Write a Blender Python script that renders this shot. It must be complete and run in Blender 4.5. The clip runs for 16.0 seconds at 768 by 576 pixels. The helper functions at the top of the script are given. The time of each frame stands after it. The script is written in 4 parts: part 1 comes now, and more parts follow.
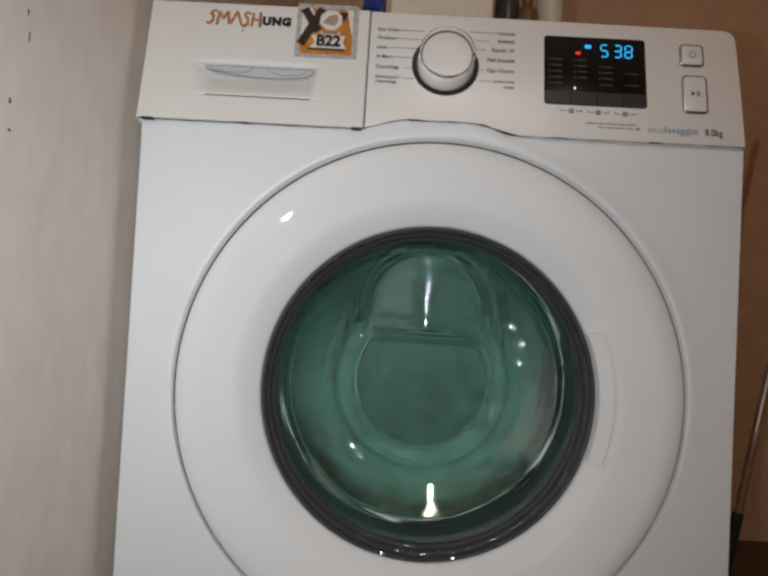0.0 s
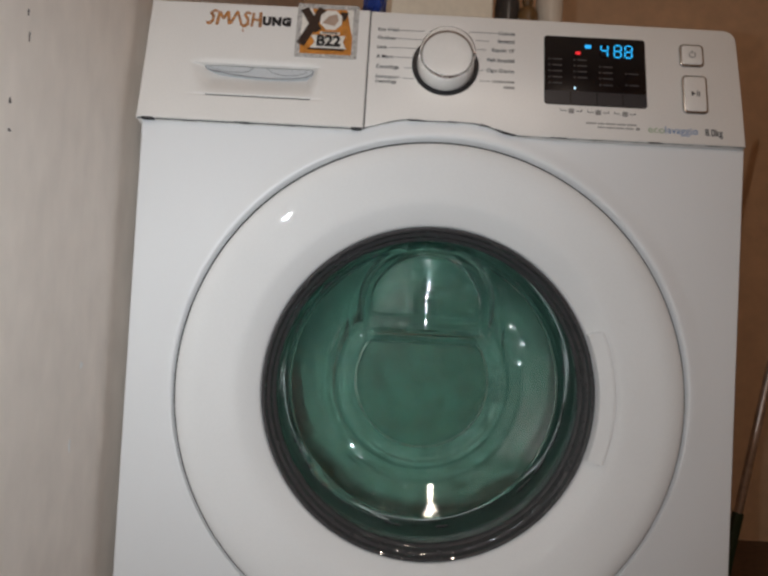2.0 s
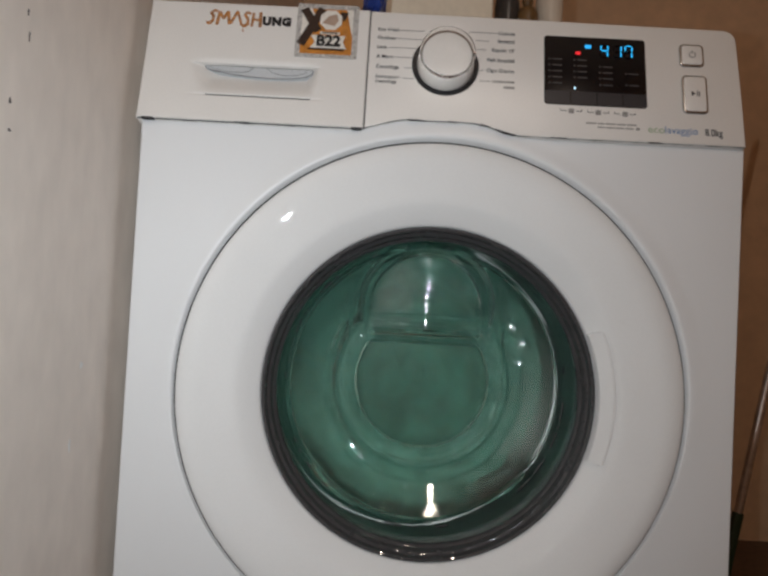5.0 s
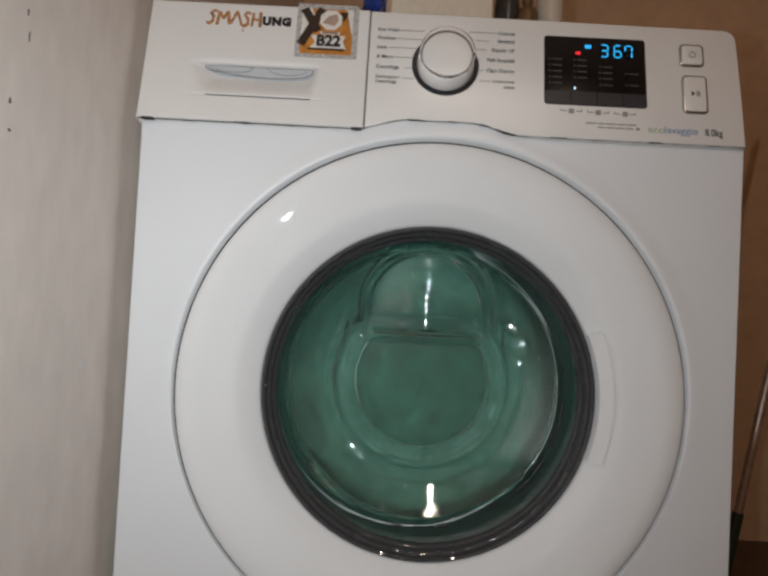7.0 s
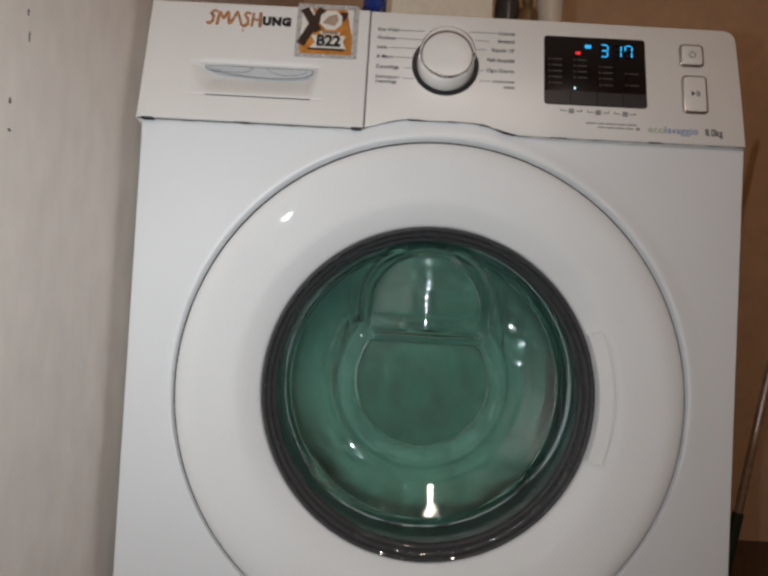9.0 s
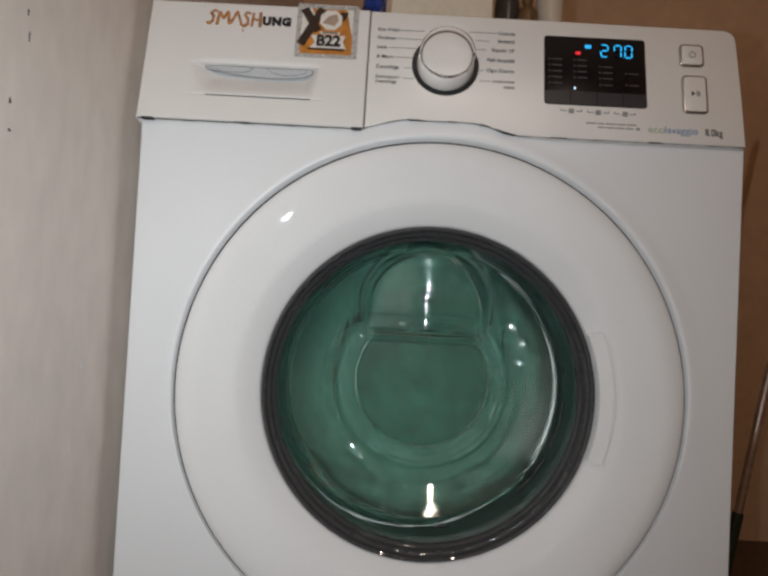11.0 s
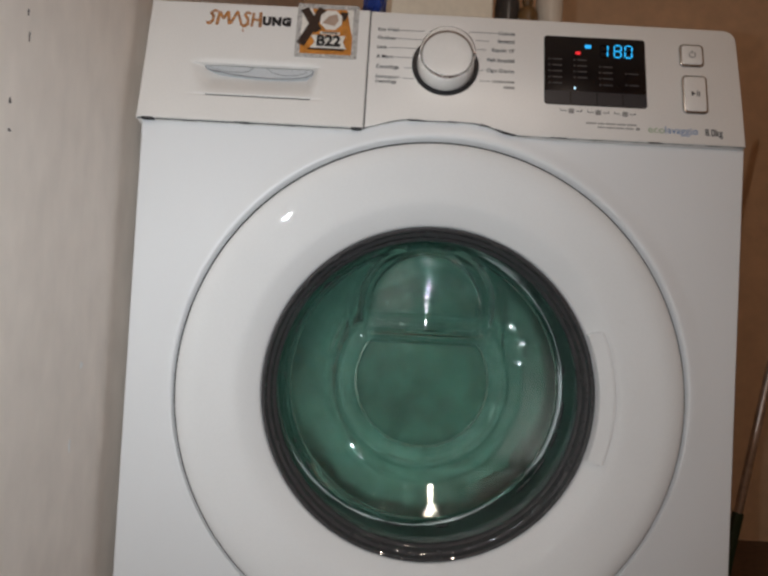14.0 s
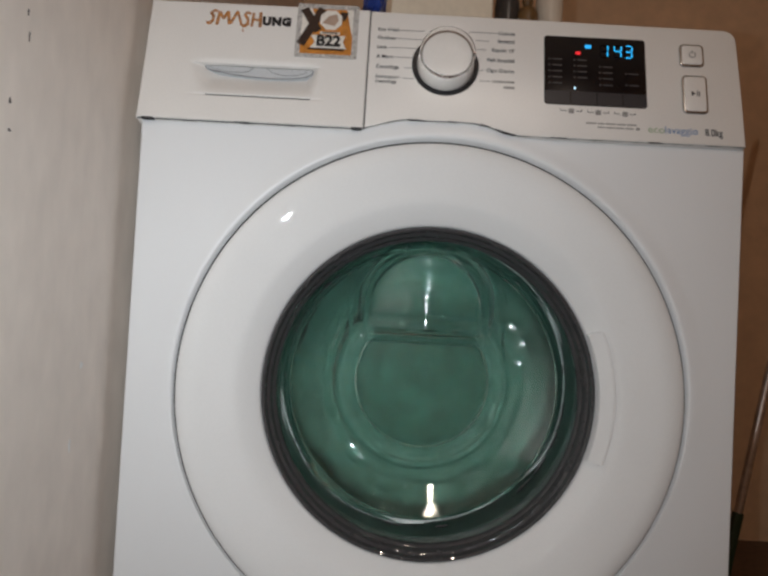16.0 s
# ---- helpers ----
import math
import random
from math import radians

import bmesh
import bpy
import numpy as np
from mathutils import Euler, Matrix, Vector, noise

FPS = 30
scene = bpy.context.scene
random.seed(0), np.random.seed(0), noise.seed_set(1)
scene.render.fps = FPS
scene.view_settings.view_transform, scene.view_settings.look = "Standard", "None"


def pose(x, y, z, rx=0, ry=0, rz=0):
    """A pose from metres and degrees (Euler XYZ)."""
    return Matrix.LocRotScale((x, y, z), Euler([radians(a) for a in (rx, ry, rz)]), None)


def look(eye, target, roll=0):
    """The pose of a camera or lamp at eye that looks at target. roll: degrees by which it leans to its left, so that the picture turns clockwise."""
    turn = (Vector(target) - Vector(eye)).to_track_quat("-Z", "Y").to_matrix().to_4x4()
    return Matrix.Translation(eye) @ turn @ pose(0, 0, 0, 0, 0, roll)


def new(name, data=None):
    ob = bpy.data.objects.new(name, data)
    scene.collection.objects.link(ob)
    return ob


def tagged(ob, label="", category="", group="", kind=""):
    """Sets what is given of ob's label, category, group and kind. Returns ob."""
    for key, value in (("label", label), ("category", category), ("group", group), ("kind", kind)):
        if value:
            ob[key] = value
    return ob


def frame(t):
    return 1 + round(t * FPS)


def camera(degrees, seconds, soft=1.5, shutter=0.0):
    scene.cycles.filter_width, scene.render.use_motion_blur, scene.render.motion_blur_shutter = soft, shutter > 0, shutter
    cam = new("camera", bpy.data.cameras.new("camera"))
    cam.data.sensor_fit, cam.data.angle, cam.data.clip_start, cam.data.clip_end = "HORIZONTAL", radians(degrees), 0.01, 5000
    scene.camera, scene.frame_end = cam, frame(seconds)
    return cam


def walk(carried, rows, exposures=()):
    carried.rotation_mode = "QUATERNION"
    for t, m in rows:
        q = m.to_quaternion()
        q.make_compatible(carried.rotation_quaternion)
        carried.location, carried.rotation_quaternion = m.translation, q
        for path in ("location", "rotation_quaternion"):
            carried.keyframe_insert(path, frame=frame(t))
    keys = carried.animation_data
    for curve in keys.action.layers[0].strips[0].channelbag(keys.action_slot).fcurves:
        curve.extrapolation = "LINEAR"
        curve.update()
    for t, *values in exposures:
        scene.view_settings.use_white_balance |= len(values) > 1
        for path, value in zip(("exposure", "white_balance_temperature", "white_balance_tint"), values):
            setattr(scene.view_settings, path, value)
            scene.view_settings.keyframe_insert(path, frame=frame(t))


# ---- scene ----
cam = camera(62, 16.0, soft=2.8, shutter=0.5)
EYE = (-0.0466, -0.6253, 0.5707)
VIEW = look(EYE, (-0.0466 - math.sin(radians(0.2686)), -0.6253 + math.cos(radians(0.2686)), 0.5707 + math.tan(radians(1.683))), 3.026)
walk(cam, [(0.0, VIEW), (16.0, VIEW)], exposures=[(0.0, 0.0), (16.0, 0.0)])

# ---------------------------------------------------------------- light
world = bpy.data.worlds.new("room_air")
world.use_nodes = True
world.node_tree.nodes["Background"].inputs[0].default_value = (0.9, 0.6, 0.4, 1)
world.node_tree.nodes["Background"].inputs[1].default_value = 0.01
scene.world = world


def area_lamp(name, m, size, watts, colour, spread=180):
    data = bpy.data.lights.new(name, "AREA")
    data.shape, data.size, data.size_y = "RECTANGLE", size[0], size[1]
    data.energy, data.color, data.spread = watts, colour, radians(spread)
    ob = new(name, data)
    ob.matrix_world = m
    return ob


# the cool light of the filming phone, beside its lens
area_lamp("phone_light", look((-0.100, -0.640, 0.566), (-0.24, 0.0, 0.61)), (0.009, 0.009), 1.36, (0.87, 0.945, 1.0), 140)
# the room's warm ceiling lamp, placed where its highlights suit the camera's view
area_lamp("ceiling_lamp", look((0.30, -1.72, 1.80), (0.30, 0.4, 0.8)), (0.032, 0.085), 4.6, (1.0, 0.83, 0.70))


# ---------------------------------------------------------------- materials
def material(name, base, rough=0.5, metal=0.0, grain=60.0, vary=0.06, big=4.0, big_vary=0.06, bump=0.0, bump_scale=200.0, coat=0.0, stretch=(1, 1, 1)):
    mat = bpy.data.materials.new(name)
    mat.use_nodes = True
    nt = mat.node_tree
    bsdf = nt.nodes["Principled BSDF"]
    bsdf.inputs["Roughness"].default_value = rough
    bsdf.inputs["Metallic"].default_value = metal
    bsdf.inputs["Coat Weight"].default_value = coat
    bsdf.inputs["Coat Roughness"].default_value = 0.06
    co = nt.nodes.new("ShaderNodeTexCoord")
    mp = nt.nodes.new("ShaderNodeMapping")
    mp.inputs["Scale"].default_value = stretch
    nt.links.new(co.outputs["Object"], mp.inputs["Vector"])
    last = None
    for scale, amount in ((grain, vary), (big, big_vary)):
        n = nt.nodes.new("ShaderNodeTexNoise")
        n.inputs["Scale"].default_value, n.inputs["Detail"].default_value = scale, 5
        nt.links.new(mp.outputs[0], n.inputs["Vector"])
        r = nt.nodes.new("ShaderNodeMapRange")
        r.inputs["From Min"].default_value, r.inputs["From Max"].default_value = 0.3, 0.7
        r.inputs["To Min"].default_value, r.inputs["To Max"].default_value = 1 - amount, 1 + amount
        nt.links.new(n.outputs[0], r.inputs["Value"])
        if last is None:
            last = r
        else:
            m = nt.nodes.new("ShaderNodeMath")
            m.operation = "MULTIPLY"
            nt.links.new(last.outputs[0], m.inputs[0])
            nt.links.new(r.outputs[0], m.inputs[1])
            last = m
    mul = nt.nodes.new("ShaderNodeVectorMath")
    mul.operation = "SCALE"
    mul.inputs[0].default_value = base
    nt.links.new(last.outputs[0], mul.inputs["Scale"])
    nt.links.new(mul.outputs[0], bsdf.inputs["Base Color"])
    if bump:
        n = nt.nodes.new("ShaderNodeTexNoise")
        n.inputs["Scale"].default_value, n.inputs["Detail"].default_value = bump_scale, 6
        nt.links.new(mp.outputs[0], n.inputs["Vector"])
        b = nt.nodes.new("ShaderNodeBump")
        b.inputs["Strength"].default_value, b.inputs["Distance"].default_value = bump, 0.004
        nt.links.new(n.outputs[0], b.inputs["Height"])
        nt.links.new(b.outputs[0], bsdf.inputs["Normal"])
    return mat


def glow(name, colour, strength):
    mat = bpy.data.materials.new(name)
    mat.use_nodes = True
    bsdf = mat.node_tree.nodes["Principled BSDF"]
    bsdf.inputs["Base Color"].default_value = (0.01, 0.01, 0.012, 1)
    bsdf.inputs["Emission Color"].default_value = (*colour, 1)
    bsdf.inputs["Emission Strength"].default_value = strength
    return mat


def clear(name, colour, rough=0.0, ior=1.45):
    mat = bpy.data.materials.new(name)
    mat.use_nodes = True
    bsdf = mat.node_tree.nodes["Principled BSDF"]
    bsdf.inputs["Base Color"].default_value = (*colour, 1)
    bsdf.inputs["Roughness"].default_value = rough
    bsdf.inputs["IOR"].default_value = ior
    bsdf.inputs["Transmission Weight"].default_value = 1.0
    return mat


# enamel and panel whites carry cool and warm light in their base colour
ENAMEL = material("white_enamel", (0.80, 0.81, 0.82), 0.32, grain=900, vary=0.015, big=5, big_vary=0.02, bump=0.03, bump_scale=700)
PLASTIC = material("white_plastic", (0.80, 0.775, 0.745), 0.34, grain=500, vary=0.02, big=9, big_vary=0.03, bump=0.02, bump_scale=500)
DOOR_WHITE = material("door_plastic", (0.80, 0.80, 0.795), 0.02, grain=500, vary=0.012, big=6, big_vary=0.02)
DOOR_WHITE.node_tree.nodes["Principled BSDF"].inputs["Specular IOR Level"].default_value = 0.18
WATER = material("glossy_drops", (0.05, 0.05, 0.052), 0.12, grain=100, vary=0.05)
DRAWER_GREY = material("grey_plastic", (0.55, 0.57, 0.59), 0.4, grain=300, vary=0.04)
# near-black that puts shade into gaps; also for feet and hidden parts
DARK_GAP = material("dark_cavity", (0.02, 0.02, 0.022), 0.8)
BEZEL = material("black_gloss_ring", (0.055, 0.053, 0.056), 0.08, grain=200, vary=0.1)
RUBBER = material("grey_rubber", (0.085, 0.082, 0.085), 0.42, grain=200, vary=0.15, big=20, big_vary=0.15, bump=0.12, bump_scale=70)
STEEL = material("brushed_steel", (0.23, 0.23, 0.23), 0.40, 1.0, grain=300, vary=0.2, big=25, big_vary=0.35)
CHROME = material("chrome_plastic", (0.50, 0.49, 0.48), 0.25, 1.0, grain=300, vary=0.03)
FACE_RING = material("tinted_chrome", (0.34, 0.27, 0.23), 0.18, 1.0, grain=300, vary=0.05)
BLACK_GLASS = material("black_gloss_panel", (0.006, 0.005, 0.006), 0.16, grain=300, vary=0.1, coat=0.2)
SMOKE = material("smoked_strip", (0.035, 0.032, 0.036), 0.28, grain=300, vary=0.08)
DIM_PRINT = material("dim_print", (0.045, 0.04, 0.042), 0.4)
FINE_INK = material("fine_grey_print", (0.30, 0.29, 0.28), 0.5, grain=1800, vary=0.5)
INK = material("grey_ink", (0.055, 0.055, 0.06), 0.5, grain=900, vary=0.15)
BLACK_INK = material("black_ink", (0.012, 0.012, 0.014), 0.4)
BLUE_INK = material("blue_ink", (0.16, 0.27, 0.48), 0.45)
GREEN_INK = material("green_ink", (0.36, 0.46, 0.30), 0.45)
ORANGE_PAINT = material("worn_orange_marker", (0.42, 0.18, 0.055), 0.6, grain=350, vary=0.5, big=60, big_vary=0.3)
STICKER_EDGE = material("speckled_sticker_border", (0.45, 0.43, 0.41), 0.6, grain=900, vary=0.75, big=300, big_vary=0.3)
STICKER_ORANGE = material("sticker_orange", (0.52, 0.20, 0.03), 0.45, grain=120, vary=0.2, big=30, big_vary=0.15)
STICKER_BROWN = material("sticker_brown", (0.035, 0.018, 0.012), 0.45, grain=200, vary=0.3)
STICKER_WHITE = material("sticker_white", (0.78, 0.74, 0.68), 0.45, grain=300, vary=0.06)
STICKER_TAN = material("sticker_tan", (0.42, 0.30, 0.23), 0.45, grain=100, vary=0.15)
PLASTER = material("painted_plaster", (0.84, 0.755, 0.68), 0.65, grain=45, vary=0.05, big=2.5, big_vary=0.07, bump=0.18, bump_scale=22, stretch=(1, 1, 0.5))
# warm lamplight is put into this tan base
BACK_PLASTER = material("warm_lit_plaster", (0.74, 0.51, 0.33), 0.75, grain=35, vary=0.06, big=2, big_vary=0.08, bump=0.15, bump_scale=30)
CHIP = material("paint_chip", (0.80, 0.79, 0.77), 0.7)
SCUFF = material("dark_scuff", (0.16, 0.14, 0.13), 0.7)
FLOOR_WOOD = material("dark_floor", (0.09, 0.05, 0.03), 0.5, grain=60, vary=0.3, big=6, big_vary=0.2, bump=0.1, bump_scale=40)
CEILING_WHITE = material("ceiling_white", (0.72, 0.70, 0.66), 0.8, grain=60, vary=0.04)


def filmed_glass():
    """Clear, finely scratched glass whose thin mottled film has light bands painted in."""
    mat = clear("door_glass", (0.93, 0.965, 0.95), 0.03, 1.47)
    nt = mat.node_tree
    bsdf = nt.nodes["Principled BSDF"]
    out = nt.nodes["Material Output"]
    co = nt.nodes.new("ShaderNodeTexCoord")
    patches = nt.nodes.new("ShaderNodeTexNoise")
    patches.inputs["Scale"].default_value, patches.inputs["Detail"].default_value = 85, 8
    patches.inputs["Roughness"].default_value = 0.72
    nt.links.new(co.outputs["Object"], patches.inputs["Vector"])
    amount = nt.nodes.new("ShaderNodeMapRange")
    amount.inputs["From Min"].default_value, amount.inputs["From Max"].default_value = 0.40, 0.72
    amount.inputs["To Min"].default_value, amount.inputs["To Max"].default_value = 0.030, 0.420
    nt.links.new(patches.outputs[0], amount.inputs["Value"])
    # light painted in: ridge rings, flare mottles, little on the flat bottom
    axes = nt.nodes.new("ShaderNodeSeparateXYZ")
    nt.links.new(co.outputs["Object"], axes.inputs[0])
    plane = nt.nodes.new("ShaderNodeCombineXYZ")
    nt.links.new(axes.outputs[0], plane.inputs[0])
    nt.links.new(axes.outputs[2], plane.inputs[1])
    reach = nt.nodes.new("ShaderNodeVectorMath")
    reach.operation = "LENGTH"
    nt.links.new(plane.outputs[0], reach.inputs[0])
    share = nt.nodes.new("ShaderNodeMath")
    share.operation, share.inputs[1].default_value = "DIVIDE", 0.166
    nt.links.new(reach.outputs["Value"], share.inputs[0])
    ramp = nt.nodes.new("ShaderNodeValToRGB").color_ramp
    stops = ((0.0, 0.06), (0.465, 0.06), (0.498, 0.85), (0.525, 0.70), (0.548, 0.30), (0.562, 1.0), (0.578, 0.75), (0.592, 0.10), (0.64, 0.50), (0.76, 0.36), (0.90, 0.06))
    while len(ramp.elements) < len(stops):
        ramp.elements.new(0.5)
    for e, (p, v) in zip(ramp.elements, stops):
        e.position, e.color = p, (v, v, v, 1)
    light_bands = nt.nodes["Color Ramp"]
    nt.links.new(share.outputs[0], light_bands.inputs[0])
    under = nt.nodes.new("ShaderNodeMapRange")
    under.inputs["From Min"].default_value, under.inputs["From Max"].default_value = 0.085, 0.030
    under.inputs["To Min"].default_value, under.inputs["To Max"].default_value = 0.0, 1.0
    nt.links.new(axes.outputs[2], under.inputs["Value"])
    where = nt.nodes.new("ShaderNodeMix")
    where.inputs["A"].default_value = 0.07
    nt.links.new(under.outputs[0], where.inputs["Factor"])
    nt.links.new(light_bands.outputs[0], where.inputs["B"])
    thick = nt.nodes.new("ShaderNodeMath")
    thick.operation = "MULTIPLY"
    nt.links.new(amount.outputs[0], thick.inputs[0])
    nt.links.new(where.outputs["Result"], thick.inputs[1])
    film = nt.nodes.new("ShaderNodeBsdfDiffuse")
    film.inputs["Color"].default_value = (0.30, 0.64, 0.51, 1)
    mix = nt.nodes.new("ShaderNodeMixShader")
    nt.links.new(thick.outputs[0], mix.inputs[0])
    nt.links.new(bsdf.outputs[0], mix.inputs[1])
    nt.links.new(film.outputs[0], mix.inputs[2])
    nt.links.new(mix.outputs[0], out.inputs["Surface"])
    bsdf.inputs["Coat Weight"].default_value = 0.03
    bsdf.inputs["Coat Roughness"].default_value = 0.28
    fine = nt.nodes.new("ShaderNodeTexNoise")
    fine.inputs["Scale"].default_value, fine.inputs["Detail"].default_value = 260, 3
    nt.links.new(co.outputs["Object"], fine.inputs["Vector"])
    bump = nt.nodes.new("ShaderNodeBump")
    bump.inputs["Strength"].default_value, bump.inputs["Distance"].default_value = 0.035, 0.0012
    nt.links.new(fine.outputs[0], bump.inputs["Height"])
    nt.links.new(bump.outputs[0], bsdf.inputs["Normal"])
    return mat


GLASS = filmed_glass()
ACRYLIC = clear("clear_acrylic", (0.97, 0.96, 0.95), 0.02, 1.2)
CLOTH = material("green_cloth", (0.022, 0.076, 0.054), 0.9, grain=42, vary=0.24, big=11, big_vary=0.20, bump=0.5, bump_scale=120)
DARK_CLOTH = material("dark_brown_cloth", (0.016, 0.015, 0.014), 0.9, grain=60, vary=0.3, bump=0.4, bump_scale=150)
CARTON = material("cream_carton", (0.88, 0.80, 0.66), 0.6, grain=80, vary=0.05, big=12, big_vary=0.06)
BLUE_PLASTIC = material("blue_plastic", (0.018, 0.05, 0.26), 0.32, grain=60, vary=0.5, big=25, big_vary=0.5)
DARK_BOTTLE = material("dark_grey_plastic", (0.05, 0.045, 0.042), 0.3, grain=60, vary=0.15)
WHITE_BOTTLE = material("white_bottle_plastic", (0.70, 0.62, 0.52), 0.35, grain=60, vary=0.05)
BRONZE = material("brown_cap", (0.16, 0.09, 0.035), 0.4, grain=90, vary=0.25)
RED_HANDLE = material("worn_metal_tube", (0.60, 0.52, 0.47), 0.34, 0.85, grain=60, vary=0.2)
GREEN_GRIP = material("dark_green_plastic", (0.015, 0.035, 0.015), 0.5, grain=60, vary=0.2)
CYAN_GLOW = glow("cyan_display", (0.015, 0.50, 1.0), 1.15)
RED_GLOW = glow("red_indicator", (1.0, 0.02, 0.03), 0.9)
BLUE_GLOW = glow("blue_icon", (0.02, 0.45, 1.0), 1.1)
WHITE_GLOW = glow("pale_indicator", (0.55, 0.85, 1.0), 1.3)


# ---------------------------------------------------------------- mesh helpers
def part(name, bm, mat, parent=None, label="", m=None, smooth=True):
    me = bpy.data.meshes.new(name)
    bmesh.ops.recalc_face_normals(bm, faces=bm.faces)
    bm.to_mesh(me)
    bm.free()
    for k in mat if isinstance(mat, (list, tuple)) else (mat,):
        me.materials.append(k)
    if smooth:
        me.polygons.foreach_set("use_smooth", [True] * len(me.polygons))
        me.set_sharp_from_angle(angle=radians(38))
    ob = new(name, me)
    if parent:
        ob.parent = parent
    if m is not None:
        ob.matrix_basis = m
    if label:
        tagged(ob, label)
    return ob


def ring_faces(bm, a, b, closed=True):
    n = len(a)
    for i in range(n if closed else n - 1):
        j = (i + 1) % n
        bm.faces.new((a[i], a[j], b[j], b[i]))


def lathe(profile, segs=128, a0=0.0, a1=360.0, cap_first=False, cap_last=False):
    """Turns (radius, depth) pairs about the local y axis."""
    bm = bmesh.new()
    full = abs(a1 - a0) > 359.9
    n = segs if full else segs + 1
    rows = []
    for r, y in profile:
        rows.append([bm.verts.new((r * math.cos(radians(a0 + (a1 - a0) * i / segs)), y, r * math.sin(radians(a0 + (a1 - a0) * i / segs)))) for i in range(n)])
    for p, q in zip(rows, rows[1:]):
        ring_faces(bm, p, q, full)
    if cap_first:
        bm.faces.new(rows[0])
    if cap_last:
        bm.faces.new(rows[-1])
    return bm


def rounded(x0, z0, x1, z1, r, n=6):
    pts = []
    for cx, cz, a in ((x1 - r, z1 - r, 0), (x0 + r, z1 - r, 90), (x0 + r, z0 + r, 180), (x1 - r, z0 + r, 270)):
        for i in range(n + 1):
            t = radians(a + 90 * i / n)
            pts.append((cx + r * math.cos(t), cz + r * math.sin(t)))
    return pts


def inset(pts, d):
    out, n = [], len(pts)
    area = sum(pts[i][0] * pts[(i + 1) % n][1] - pts[(i + 1) % n][0] * pts[i][1] for i in range(n))
    s = 1 if area > 0 else -1
    for i in range(n):
        ax, az = pts[i - 1]
        bx, bz = pts[i]
        cx, cz = pts[(i + 1) % n]
        e1 = Vector((bx - ax, bz - az)).normalized()
        e2 = Vector((cx - bx, cz - bz)).normalized()
        n1, n2 = Vector((-e1.y, e1.x)) * s, Vector((-e2.y, e2.x)) * s
        m = n1 + n2
        m = m / max(0.35, m.length_squared) * 2 if m.length > 1e-6 else n1
        out.append((bx + m.x * d, bz + m.y * d))
    return out


def slab(pts, front, back, bevel=0.0, steps=3):
    """A plate with that outline in x and z, its face at depth front (towards -y), with rounded front edges."""
    bm = bmesh.new()
    rows = []
    for i in range(steps + 1 if bevel else 1):
        a = radians(90 * i / steps) if bevel else 0
        d, y = (bevel * (1 - math.sin(a)), front + bevel * (1 - math.cos(a))) if bevel else (0, front)
        q = inset(pts, d) if d > 1e-7 else pts
        rows.append([bm.verts.new((x, y, z)) for x, z in q])
    rows.append([bm.verts.new((x, back, z)) for x, z in pts])
    for p, q in zip(rows, rows[1:]):
        ring_faces(bm, p, q)
    bm.faces.new(rows[0])
    bm.faces.new(rows[-1])
    return bm


def box(x0, y0, z0, x1, y1, z1, bevel=0.0, segs=2):
    bm = bmesh.new()
    bmesh.ops.create_cube(bm, size=1)
    bmesh.ops.transform(bm, verts=bm.verts, matrix=Matrix.LocRotScale(((x0 + x1) / 2, (y0 + y1) / 2, (z0 + z1) / 2), None, (x1 - x0, y1 - y0, z1 - z0)))
    if bevel:
        bmesh.ops.bevel(bm, geom=bm.edges[:], offset=bevel, segments=segs, affect="EDGES", profile=0.5)
    return bm


def grid(xs, zs, depth):
    bm = bmesh.new()
    rows = [[bm.verts.new((x, depth(x, z), z)) for x in xs] for z in zs]
    for p, q in zip(rows, rows[1:]):
        ring_faces(bm, p, q, False)
    return bm


def lettering(text, size, mat, parent, m, align="LEFT", bold=0.0, wide=1.0, name="lettering", spaced=1.0):
    cu = bpy.data.curves.new("text", "FONT")
    cu.body, cu.size, cu.align_x, cu.align_y = text, size, align, "CENTER"
    cu.extrude, cu.offset, cu.resolution_u, cu.space_character = 0.00012, bold, 3, spaced
    tmp = new("text", cu)
    me = bpy.data.meshes.new_from_object(tmp.evaluated_get(bpy.context.evaluated_depsgraph_get()))
    bpy.data.objects.remove(tmp)
    bpy.data.curves.remove(cu)
    me.transform(Matrix.Diagonal((wide, 1, 1, 1)))
    me.materials.clear()
    me.materials.append(mat)
    ob = new(name, me)
    ob.parent = parent
    ob.matrix_basis = m @ pose(0, 0, 0, 90, 0, 0)
    return ob


def smooth_step(a, b, x):
    t = min(1.0, max(0.0, (x - a) / (b - a)))
    return t * t * (3 - 2 * t)


